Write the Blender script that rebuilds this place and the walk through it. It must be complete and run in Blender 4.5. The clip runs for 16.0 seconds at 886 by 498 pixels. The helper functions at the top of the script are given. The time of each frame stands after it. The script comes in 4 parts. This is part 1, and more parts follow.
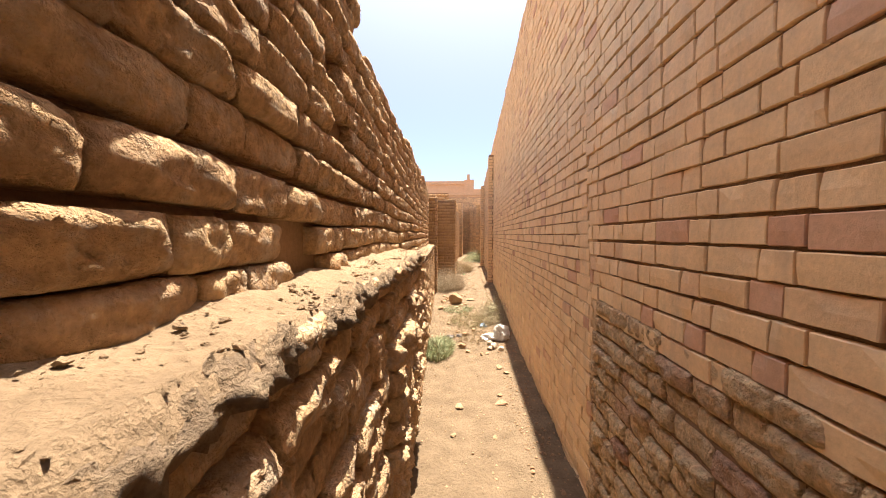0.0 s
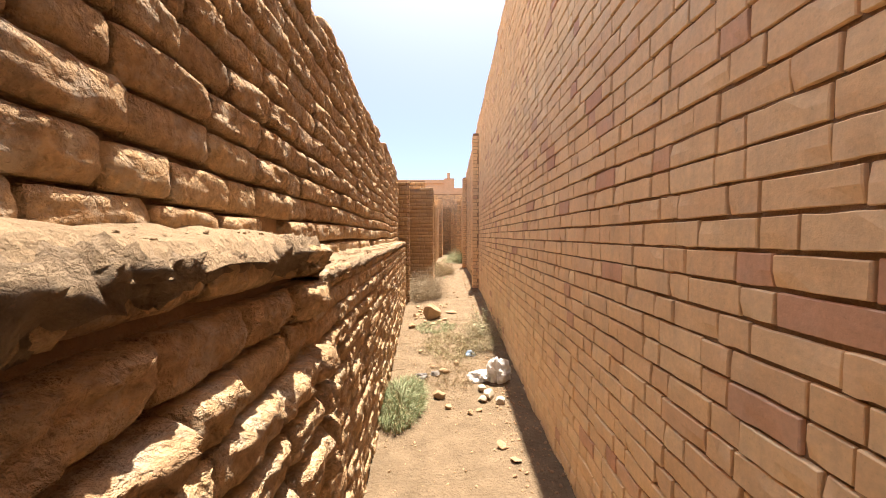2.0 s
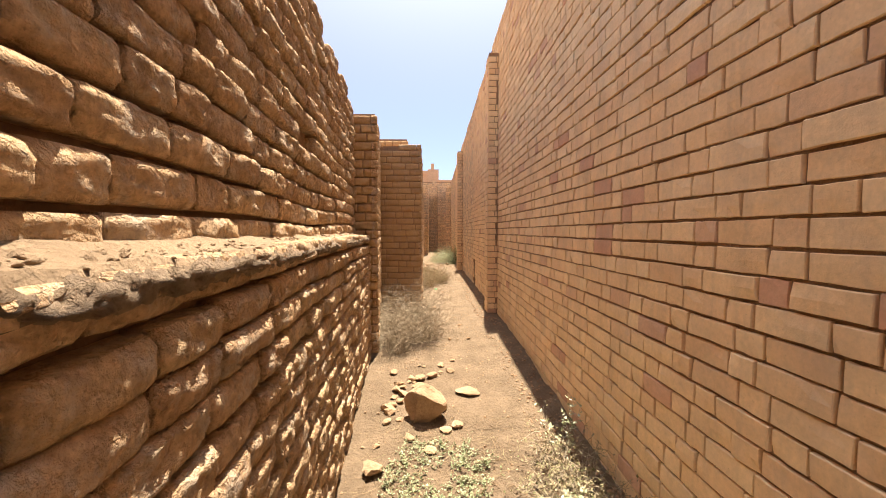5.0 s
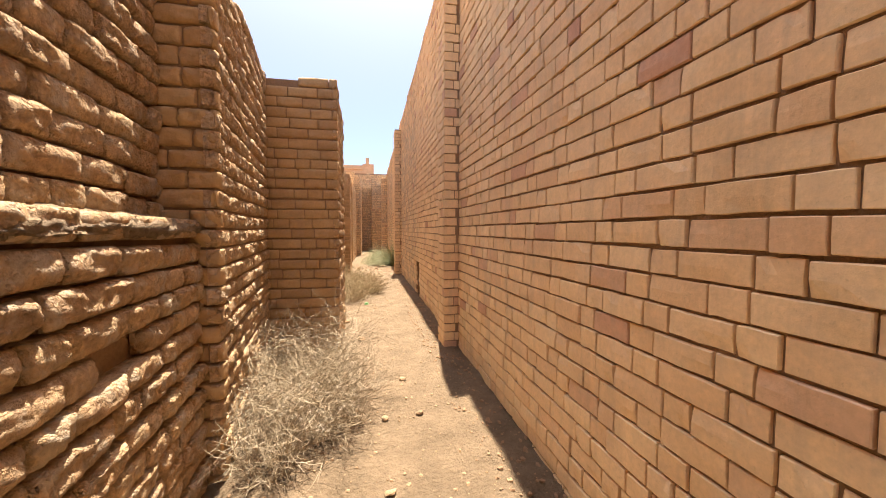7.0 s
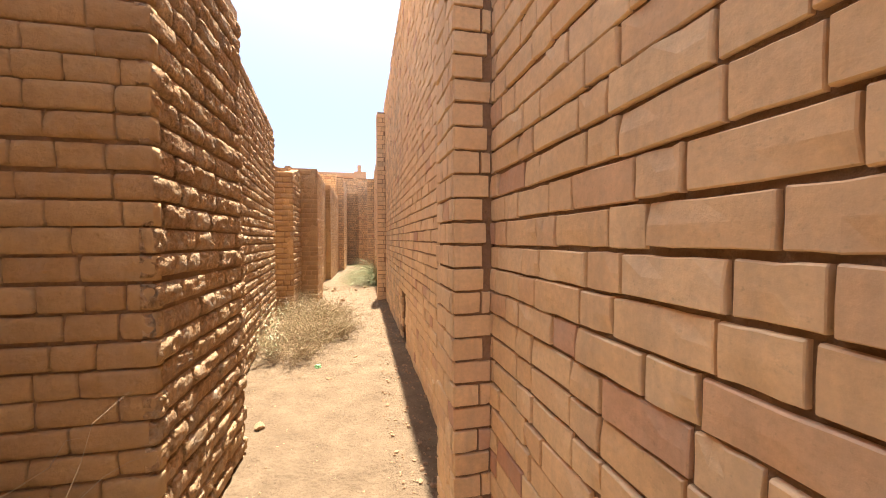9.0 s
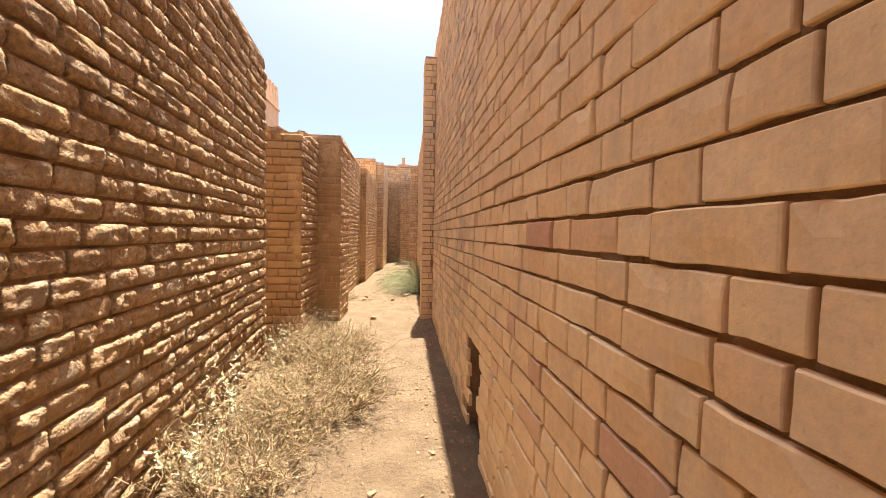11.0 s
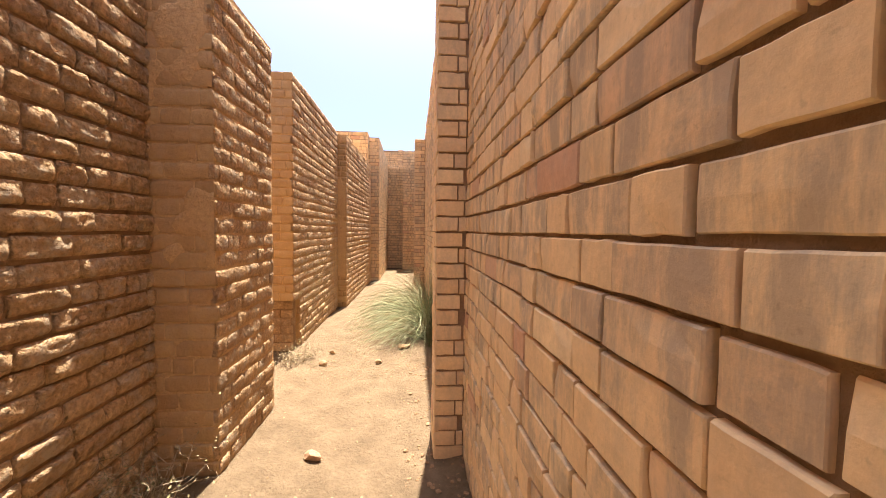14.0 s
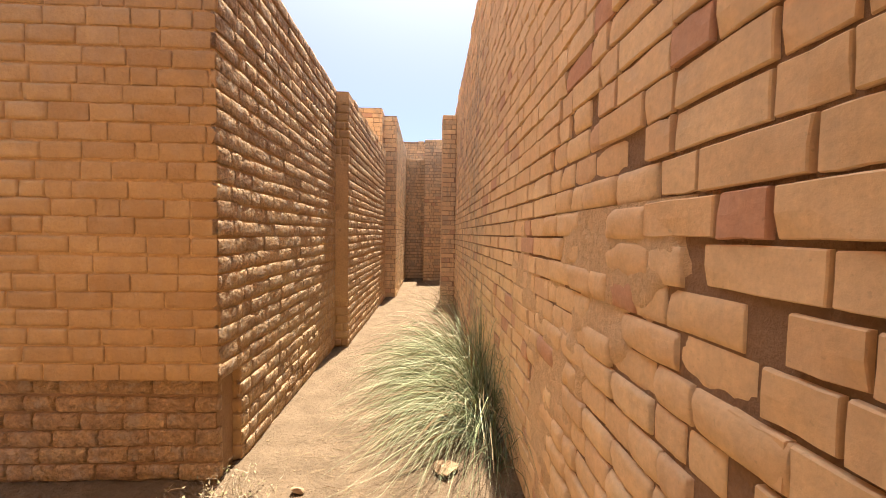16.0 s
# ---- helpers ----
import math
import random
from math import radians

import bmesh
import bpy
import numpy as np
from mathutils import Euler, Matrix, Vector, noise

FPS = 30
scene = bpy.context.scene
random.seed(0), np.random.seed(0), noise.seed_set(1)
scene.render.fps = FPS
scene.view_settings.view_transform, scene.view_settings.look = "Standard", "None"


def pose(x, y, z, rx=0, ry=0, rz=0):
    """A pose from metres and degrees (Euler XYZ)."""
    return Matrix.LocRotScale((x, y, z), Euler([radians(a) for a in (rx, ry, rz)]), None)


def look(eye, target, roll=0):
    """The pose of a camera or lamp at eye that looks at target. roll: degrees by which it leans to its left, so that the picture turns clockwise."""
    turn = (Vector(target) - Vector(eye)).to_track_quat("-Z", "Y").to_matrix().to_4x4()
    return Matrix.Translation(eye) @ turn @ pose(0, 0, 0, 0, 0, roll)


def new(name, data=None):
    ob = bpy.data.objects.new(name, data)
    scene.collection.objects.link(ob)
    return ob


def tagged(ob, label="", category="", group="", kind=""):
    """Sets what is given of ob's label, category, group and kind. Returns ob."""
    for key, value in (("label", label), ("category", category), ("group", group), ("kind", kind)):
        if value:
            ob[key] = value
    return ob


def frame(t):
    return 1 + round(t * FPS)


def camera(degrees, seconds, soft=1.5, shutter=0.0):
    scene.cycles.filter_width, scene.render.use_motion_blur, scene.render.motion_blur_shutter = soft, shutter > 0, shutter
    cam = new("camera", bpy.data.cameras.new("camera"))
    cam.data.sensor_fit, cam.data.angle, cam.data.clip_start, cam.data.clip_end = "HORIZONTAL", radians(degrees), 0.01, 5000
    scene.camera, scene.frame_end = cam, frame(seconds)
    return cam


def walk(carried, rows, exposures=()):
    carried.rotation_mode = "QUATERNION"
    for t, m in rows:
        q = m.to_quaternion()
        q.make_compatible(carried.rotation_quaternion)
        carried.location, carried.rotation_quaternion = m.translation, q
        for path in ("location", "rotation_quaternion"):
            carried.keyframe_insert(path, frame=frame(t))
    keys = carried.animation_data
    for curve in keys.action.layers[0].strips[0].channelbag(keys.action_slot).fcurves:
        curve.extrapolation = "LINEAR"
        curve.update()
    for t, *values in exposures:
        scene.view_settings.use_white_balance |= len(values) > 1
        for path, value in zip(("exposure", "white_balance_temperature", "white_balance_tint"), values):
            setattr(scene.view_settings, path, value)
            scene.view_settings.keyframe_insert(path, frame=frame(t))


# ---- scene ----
cam = camera(99.6, 16.0, soft=1.0)
PATH = [
    (0, (0.81, 3.956, 1.534), (0.676, 5.95, 1.459), -0.0),
    (0.5, (0.837, 4.377, 1.474), (0.712, 6.373, 1.41), 0.1),
    (1, (0.821, 4.919, 1.435), (0.73, 6.916, 1.379), 0.0),
    (1.5, (0.814, 5.509, 1.432), (0.771, 7.507, 1.369), -0.1),
    (2, (0.814, 6.056, 1.396), (0.784, 8.054, 1.326), -0.1),
    (2.5, (0.831, 6.663, 1.348), (0.821, 8.661, 1.259), -0.5),
    (3, (0.837, 7.382, 1.294), (0.848, 9.38, 1.207), -0.3),
    (5.5, (0.526, 10.55, 1.321), (0.609, 12.546, 1.223), 0.1),
    (6, (0.535, 11.05, 1.297), (0.658, 13.044, 1.197), 0.3),
    (6.5, (0.589, 11.599, 1.256), (0.816, 13.583, 1.149), 0.2),
    (7, (0.677, 12.128, 1.231), (1.074, 14.085, 1.128), 0.1),
    (7.5, (0.776, 12.642, 1.259), (1.338, 14.559, 1.171), 0.2),
    (8, (0.924, 13.208, 1.263), (1.51, 15.118, 1.188), 0.0),
    (8.5, (1.047, 13.809, 1.283), (1.596, 15.731, 1.218), -0.1),
    (9, (1.097, 14.443, 1.29), (1.522, 16.396, 1.236), -0.1),
    (11.5, (1.183, 17.347, 1.325), (1.381, 19.335, 1.232), 1.1),
    (12, (1.21, 17.941, 1.347), (1.406, 19.928, 1.243), 0.8),
    (12.5, (1.233, 18.496, 1.35), (1.425, 20.484, 1.246), 0.7),
    (13, (1.239, 19.097, 1.369), (1.433, 21.085, 1.269), 0.7),
    (13.5, (1.262, 19.642, 1.366), (1.444, 21.631, 1.266), 0.7),
    (14, (1.283, 20.222, 1.363), (1.448, 22.213, 1.267), 0.7),
    (14.5, (1.227, 20.794, 1.358), (1.377, 22.786, 1.269), 0.8),
    (15, (1.195, 21.329, 1.357), (1.318, 23.323, 1.27), 1.0),
    (15.5, (1.119, 21.889, 1.361), (1.225, 23.884, 1.278), 1.1),
    (16, (1.083, 22.426, 1.365), (1.163, 24.422, 1.285), 0.9),
]
walk(cam, [(t, look(eye, target, roll)) for t, eye, target, roll in PATH],
     [(0, 3.18), (2.5, 3.17), (5.5, 3.02), (7, 3.20), (8.5, 3.22), (9, 3.38), (12, 3.14), (13, 3.08), (14, 3.34), (16, 3.14)])

# ---- world, sun, exposure ----
SUN_TO = Vector((0.042, 0.27, 1.0)).normalized()
world = bpy.data.worlds.new("world")
scene.world = world
world.use_nodes = True
wn = world.node_tree
sky = wn.nodes.new("ShaderNodeTexSky")
sky.sky_type = "NISHITA"
sky.sun_disc = False
sky.sun_elevation = math.asin(SUN_TO.z)
sky.sun_rotation = math.atan2(SUN_TO.x, SUN_TO.y)
sky.air_density, sky.dust_density, sky.ozone_density = 0.8, 0.3, 1.5
sky.altitude = 800
# dust haze glowing softly round the sun
way = wn.nodes.new("ShaderNodeTexCoord")
near_sun = wn.nodes.new("ShaderNodeVectorMath")
near_sun.operation = "DOT_PRODUCT"
near_sun.inputs[1].default_value = SUN_TO
wn.links.new(way.outputs["Generated"], near_sun.inputs[0])
above = wn.nodes.new("ShaderNodeMath")
above.operation = "MAXIMUM"
above.inputs[1].default_value = 0.0
wn.links.new(near_sun.outputs["Value"], above.inputs[0])
falloff = wn.nodes.new("ShaderNodeMath")
falloff.operation = "POWER"
falloff.inputs[1].default_value = 6.0
wn.links.new(above.outputs[0], falloff.inputs[0])
haze = wn.nodes.new("ShaderNodeVectorMath")
haze.operation = "MULTIPLY_ADD"
haze.inputs[1].default_value = (7.8, 7.0, 6.2)
wn.links.new(falloff.outputs[0], haze.inputs[0])
veil = wn.nodes.new("ShaderNodeVectorMath")
veil.operation = "MULTIPLY_ADD"
veil.inputs[1].default_value = (0.45, 0.45, 0.45)
veil.inputs[2].default_value = (0.85, 0.80, 1.05)
wn.links.new(sky.outputs[0], veil.inputs[0])
wn.links.new(veil.outputs[0], haze.inputs[2])
wn.links.new(haze.outputs[0], wn.nodes["Background"].inputs[0])
wn.nodes["Background"].inputs[1].default_value = 0.045
sun = new("sun", bpy.data.lights.new("sun", "SUN"))
sun.data.energy, sun.data.angle, sun.data.color = 2.05, radians(0.6), (1.0, 0.90, 0.77)
sun.matrix_world = look((0, 0, 30), Vector((0, 0, 30)) - SUN_TO)


# ---- materials ----
class Nodes:
    """A short hand for building one node material."""

    def __init__(self, name, rough=0.9):
        self.m = bpy.data.materials.new(name)
        self.m.use_nodes = True
        self.t = self.m.node_tree
        self.b = self.t.nodes["Principled BSDF"]
        self.b.inputs["Roughness"].default_value = rough
        self.b.inputs["Specular IOR Level"].default_value = 0.25
        self.geo = self.t.nodes.new("ShaderNodeNewGeometry")

    def link(self, a, b):
        self.t.links.new(a, b)

    def noise(self, scale, detail=6, rough=0.6, stretch=(1, 1, 1)):
        mp = self.t.nodes.new("ShaderNodeVectorMath")
        mp.operation = "MULTIPLY"
        self.link(self.geo.outputs["Position"], mp.inputs[0])
        mp.inputs[1].default_value = stretch
        n = self.t.nodes.new("ShaderNodeTexNoise")
        n.inputs["Scale"].default_value, n.inputs["Detail"].default_value, n.inputs["Roughness"].default_value = scale, detail, rough
        self.link(mp.outputs[0], n.inputs["Vector"])
        return n.outputs[0]

    def ramp(self, fac, stops):
        r = self.t.nodes.new("ShaderNodeValToRGB")
        while len(r.color_ramp.elements) < len(stops):
            r.color_ramp.elements.new(0.5)
        for e, (p, c) in zip(r.color_ramp.elements, stops):
            e.position, e.color = p, (*c, 1) if len(c) == 3 else c
        self.link(fac, r.inputs[0])
        return r.outputs[0]

    def mix(self, fac, a, b, kind="MIX"):
        n = self.t.nodes.new("ShaderNodeMix")
        n.data_type, n.blend_type = "RGBA", kind
        for v, s in ((fac, n.inputs[0]), (a, n.inputs[6]), (b, n.inputs[7])):
            if isinstance(v, (int, float)):
                s.default_value = v
            elif isinstance(v, tuple):
                s.default_value = (*v, 1)
            else:
                self.link(v, s)
        return n.outputs[2]

    def math(self, op, a, b):
        n = self.t.nodes.new("ShaderNodeMath")
        n.operation = op
        n.use_clamp = False
        for v, s in ((a, n.inputs[0]), (b, n.inputs[1])):
            if isinstance(v, (int, float)):
                s.default_value = v
            else:
                self.link(v, s)
        return n.outputs[0]

    def random(self, single):
        if single:
            return self.t.nodes.new("ShaderNodeObjectInfo").outputs["Random"]
        return self.geo.outputs["Random Per Island"]

    def bump(self, height, strength=0.5, distance=0.01):
        n = self.t.nodes.new("ShaderNodeBump")
        n.inputs["Strength"].default_value, n.inputs["Distance"].default_value = strength, distance
        self.link(height, n.inputs["Height"])
        self.link(n.outputs[0], self.b.inputs["Normal"])

    def colour(self, c):
        self.link(c, self.b.inputs["Base Color"])
        return self.m


def grey(v):
    return (v, v, v)


def brick_material(name, palette, single, stain, stain_amount, grain=70, relief=0.5, dust=0.0, along=None):
    n = Nodes(name, 0.92)
    col = n.ramp(n.random(single), palette)
    fine = n.noise(grain, 8, 0.65)
    broad = n.noise(2.2 if relief > 0.6 else 6.5, 6, 0.65)
    streak = n.noise(5.0, 5, 0.6, (2.2, 2.2, 0.28))
    col = n.mix(0.75, col, n.ramp(fine, [(0.3, grey(0.58)), (0.7, grey(1.40))] if relief > 0.6 else [(0.3, grey(0.91)), (0.7, grey(1.14))]), "MULTIPLY")
    col = n.mix(0.8, col, n.ramp(broad, [(0.32, (0.84, 0.80, 0.76)) if relief > 0.6 else (0.32, (0.92, 0.90, 0.88)), (0.7, (1.14, 1.12, 1.08))]), "MULTIPLY")
    mask = n.math("MULTIPLY", n.ramp(streak, [(0.52, grey(0.0)), (0.68, grey(1.0))]), stain_amount)
    if along:
        sep = n.t.nodes.new("ShaderNodeSeparateXYZ")
        n.link(n.geo.outputs["Position"], sep.inputs[0])
        where = n.ramp(n.math("DIVIDE", sep.outputs[1], 40.0), [(y / 40.0, grey(v)) for y, v in along])
        wide = n.ramp(n.noise(3.5, 6, 0.7, (1, 1.6, 0.5)), [(0.40, grey(0.0)), (0.60, grey(0.85))])
        pick = n.ramp(n.math("FRACT", n.math("MULTIPLY", n.random(single), 7.31), 0.0), [(0.36, grey(0.0)), (0.44, grey(1.0))])
        rag = n.ramp(n.noise(11, 6, 0.7), [(0.34, grey(0.25)), (0.5, grey(1.0))])
        run = n.ramp(n.noise(7, 6, 0.7, (1.6, 2.4, 0.45)), [(0.40, grey(0.15)), (0.56, grey(1.0))])
        soot = n.math("MULTIPLY", n.math("MULTIPLY", n.math("ADD", n.math("MULTIPLY", pick, 0.65), 0.35), n.math("MULTIPLY", rag, run)), where)
        mask = n.math("MAXIMUM", mask, n.math("MAXIMUM", soot, n.math("MULTIPLY", n.math("MULTIPLY", wide, where), 0.35)))
    col = n.mix(mask, col, stain)
    pits = n.ramp(n.noise(grain * 1.7, 4, 0.5), [(0.26, grey(0.35)), (0.36, grey(1.0))])
    col = n.mix(0.55 if relief > 0.6 else 0.22, col, pits, "MULTIPLY")
    if dust:
        d = n.math("MULTIPLY", n.ramp(n.noise(9, 6, 0.7), [(0.5, grey(0)), (0.62, grey(1))]), dust)
        col = n.mix(d, col, (0.56, 0.46, 0.35))
    height = n.math("ADD", fine, n.noise(grain * 0.22, 5, 0.6))
    if relief > 0.6:
        height = n.math("ADD", height, n.math("MULTIPLY", n.ramp(n.noise(26, 5, 0.65), [(0.36, grey(0)), (0.56, grey(1))]), 0.7))
    n.bump(height, relief, 0.019 if relief > 0.6 else 0.014)
    return n.colour(col)


NEW = [(0.0, (0.78, 0.545, 0.30)), (0.14, (0.80, 0.57, 0.325)), (0.28, (0.82, 0.595, 0.335)), (0.42, (0.77, 0.53, 0.29)), (0.56, (0.85, 0.635, 0.37)), (0.68, (0.74, 0.505, 0.285)), (0.80, (0.81, 0.575, 0.32)), (0.88, (0.77, 0.54, 0.30)), (0.945, (0.73, 0.49, 0.285)), (0.96, (0.65, 0.41, 0.26)), (1.0, (0.59, 0.335, 0.21))]
# ochre brick of the stub fronts, its colour darkened to deepen their shade
OCHRE_SHADED = [(0.0, (0.437, 0.277, 0.133)), (0.3, (0.474, 0.311, 0.152)), (0.55, (0.400, 0.248, 0.118)), (0.8, (0.488, 0.326, 0.163)), (1.0, (0.414, 0.259, 0.126))]
OLD = [(0.0, (0.542, 0.352, 0.192)), (0.35, (0.602, 0.402, 0.229)), (0.6, (0.482, 0.307, 0.172)), (0.8, (0.619, 0.424, 0.238)), (1.0, (0.533, 0.343, 0.188))]
M_NEW = [brick_material("fired_brick_" + k, NEW, s, (0.33, 0.27, 0.205), 0.2, 60, 0.2, 0.12, [(0, 0.0), (18.6, 0.0), (19.6, 0.65), (22.2, 0.75), (22.5, 0.1), (25.6, 0.1), (26.4, 0.8), (28.4, 0.6)]) for k, s in (("single", True), ("joined", False))]
M_OLD = [brick_material("weathered_brick_" + k, OLD, s, (0.34, 0.24, 0.16), 0.45, 45, 1.0, 0.55) for k, s in (("single", True), ("joined", False))]
M_ERODED = [brick_material("eroded_brick_" + k, [(p, tuple(0.94 * v for v in c)) for p, c in NEW], s, (0.40, 0.29, 0.19), 0.3, 45, 1.0, 0.2) for k, s in (("single", True), ("joined", False))]
M_OCHRE_SHADED = [brick_material("shaded_ochre_brick_" + k, OCHRE_SHADED, s, (0.40, 0.27, 0.16), 0.35, 55, 0.45, 0.12) for k, s in (("single", True), ("joined", False))]


def plain_material(name, a, b, scale, grain, relief, rough=0.95, distance=0.012):
    n = Nodes(name, rough)
    col = n.ramp(n.noise(scale, 6, 0.6), [(0.3, a), (0.7, b)])
    fine = n.noise(grain, 8, 0.7)
    col = n.mix(0.7, col, n.ramp(fine, [(0.3, grey(0.75)), (0.7, grey(1.15))]), "MULTIPLY")
    n.bump(n.math("ADD", fine, n.noise(grain * 0.25, 5, 0.6)), relief, distance)
    return n.colour(col)


M_MORTAR = plain_material("clay_mortar", (0.29, 0.18, 0.10), (0.40, 0.25, 0.145), 4, 60, 0.8)
M_MUD = plain_material("mud_render", (0.54, 0.34, 0.165), (0.64, 0.415, 0.205), 3, 50, 0.8)
M_PALE = plain_material("pale_mud", (0.66, 0.45, 0.25), (0.77, 0.55, 0.32), 5, 50, 0.8)
M_SAND = plain_material("sandy_earth", (0.155, 0.108, 0.064), (0.245, 0.172, 0.105), 4.5, 38, 1.0, 0.97, 0.03)
M_LEDGE = plain_material("dusty_ledge", (0.26, 0.178, 0.105), (0.36, 0.25, 0.15), 5, 40, 1.0, 0.97, 0.02)
M_CRUST = plain_material("crumbly_mud_crust", (0.25, 0.172, 0.108), (0.43, 0.31, 0.198), 22, 60, 1.0, 0.95, 0.035)
M_STONE = plain_material("dusty_stone", (0.33, 0.215, 0.122), (0.46, 0.31, 0.18), 6, 45, 0.9)
M_FAR = plain_material("far_brickwork", (0.60, 0.39, 0.235), (0.70, 0.47, 0.29), 0.7, 6, 0.3)


# ---- mesh helpers ----
def mesh_from(name, verts, faces, material, smooth=False):
    me = bpy.data.meshes.new(name)
    me.from_pydata([tuple(map(float, v)) for v in verts], [], [tuple(map(int, f)) for f in faces])
    me.materials.append(material)
    if smooth:
        me.polygons.foreach_set("use_smooth", [True] * len(me.polygons))
    me.update()
    return me


def part(name, bm, material, parent, label="", smooth=False):
    me = bpy.data.meshes.new(name)
    bm.to_mesh(me)
    bm.free()
    me.materials.append(material)
    if smooth:
        me.polygons.foreach_set("use_smooth", [True] * len(me.polygons))
    ob = new(name, me)
    ob.parent = parent
    return tagged(ob, label=label)


def prism(name, corners, tops, z0, material, label, category="wall"):
    """An upright wall core over a footprint (counter-clockwise), with a height at every corner."""
    n = len(corners)
    verts = [(x, y, z0) for x, y in corners] + [(x, y, z) for (x, y), z in zip(corners, tops)]
    faces = [tuple(range(n - 1, -1, -1)), tuple(range(n, 2 * n))] + [(i, (i + 1) % n, n + (i + 1) % n, n + i) for i in range(n)]
    ob = new(name, mesh_from(name, verts, faces, material))
    return tagged(ob, label, category, kind="structure")


def crisp_variant(rng):
    """A fired brick in a unit box: flat front, narrow worn arrises, a chip here and there."""
    seed = Vector((rng.uniform(-99, 99), rng.uniform(-99, 99), 1.3))
    us, ws = (-1, -0.98, -0.5, 0, 0.5, 0.98, 1), (-1, -0.945, 0, 0.93, 1)
    chips = [(rng.uniform(-1, 1), rng.choice((-1, 1)), rng.uniform(0.15, 0.5)) for _ in range(rng.choice((0, 1, 1, 2)))]
    tilt = rng.uniform(-0.05, 0.05)
    v, f = [], []
    for w in ws:
        for u in us:
            r = 0.14 * (abs(u) > 0.99) + 0.16 * (abs(w) > 0.99) + 0.07 * noise.noise(seed + Vector((u * 2.2, w * 1.4, 0))) + tilt * u
            for cu, cw, cs in chips:
                r += cs * max(0.0, 1 - math.hypot(u - cu, (w - cw) * 0.7) / 0.55)
            du = 0.010 * noise.noise(seed + Vector((u, w * 2, 4))) * (abs(u) > 0.9)
            dw = 0.045 * noise.noise(seed + Vector((u * 1.7, w, 8))) * (abs(w) > 0.9)
            v.append((u * 0.5 + du, 1.0 - r, w * 0.5 + dw))
    row = len(us)
    for k in range(len(ws) - 1):
        for i in range(row - 1):
            a = k * row + i
            f.append((a, a + 1, a + row + 1, a + row))
    top = (len(ws) - 1) * row
    loop = list(range(row)) + [k * row + row - 1 for k in range(1, len(ws))] + [top + i for i in range(row - 2, -1, -1)] + [k * row for k in range(len(ws) - 2, 0, -1)]
    base = len(v)
    v += [(v[a][0], -0.3, v[a][2]) for a in loop]
    for i in range(len(loop)):
        j = (i + 1) % len(loop)
        f.append((loop[i], base + i, base + j, loop[j]))
    return np.array(v), [tuple(reversed(q)) for q in f]


def rough_variant(rng, nx, nz, soft, lump):
    """A worn brick in a unit box: a rounded, pitted front over a skirt."""
    seed = Vector((rng.uniform(-99, 99), rng.uniform(-99, 99), 3.1))
    v, f = [], []
    nod = rng.uniform(-0.01, 0.15) * min(1.0, soft * 2.2)
    cut = [rng.uniform(0.0, 0.32) if rng.random() < 0.45 else 0.0 for _ in range(4)]
    for k in range(nz + 1):
        for i in range(nx + 1):
            u, w = 2 * i / nx - 1, 2 * k / nz - 1
            r = (abs(u) ** 9 * 0.6 + abs(w) ** 5 * 0.9) * soft - nod * (w - 1)
            for q, (cx, cz) in enumerate(((-1, -1), (1, -1), (1, 1), (-1, 1))):
                r += cut[q] * max(0.0, 1 - (math.hypot((u - cx) * 1.0, (w - cz) * 0.8)) / 0.9)
            r += lump * noise.noise(seed + Vector((u * 1.6, w * 1.1, 0))) + lump * 0.7 * noise.noise(seed + Vector((u * 6, w * 4, 7)))
            edge = 1 - 0.045 * soft * (abs(u) ** 6) * (1 + noise.noise(seed + Vector((w * 2, 0, 5))))
            edz = 1 - 0.10 * soft * (abs(w) ** 4) * (1 + 1.3 * noise.noise(seed + Vector((u * 2.2, w, 9))))
            v.append((u * 0.5 * edge, max(0.25, 1.0 - r), w * 0.5 * edz))
    row = nx + 1
    for k in range(nz):
        for i in range(nx):
            a = k * row + i
            f.append((a, a + 1, a + row + 1, a + row))
    loop = [i for i in range(nx + 1)] + [k * row + nx for k in range(1, nz + 1)] + [nz * row + i for i in range(nx - 1, -1, -1)] + [k * row for k in range(nz - 1, 0, -1)]
    base = len(v)
    for a in loop:
        x, _, z = v[a]
        v.append((x * 1.02, -0.6, z * 1.02))
    for i in range(len(loop)):
        j = (i + 1) % len(loop)
        f.append((loop[i], base + i, base + j, loop[j]))
    return np.array(v), [tuple(reversed(q)) for q in f]


vr = random.Random(5)
SMOOTH = [crisp_variant(vr) for _ in range(24)]
WORN = [rough_variant(vr, 8, 5, 0.17, 0.17) for _ in range(16)]
ROUGH = [rough_variant(vr, 12, 8, 0.31, 0.23) for _ in range(20)]


def bond_flemish(rng, row, length, stretcher, header):
    """Stretchers and headers in turn, every other row shifted."""
    s = -(row % 2) * (stretcher * 0.5 + header * 0.5) - rng.uniform(0, 0.03)
    k = row % 2
    while s < length:
        w = (stretcher if k % 2 == 0 else header) * rng.uniform(0.94, 1.06)
        yield s, s + w
        s += w
        k += 1


def bond_wild(rng, row, length, stretcher, header):
    """Uneven lengths, as in old masonry."""
    s = -rng.uniform(0, stretcher)
    while s < length:
        w = stretcher * rng.uniform(0.8, 1.12) if rng.random() < 0.68 else header * rng.uniform(0.85, 1.25)
        yield s, s + w
        s += w


LATER = []


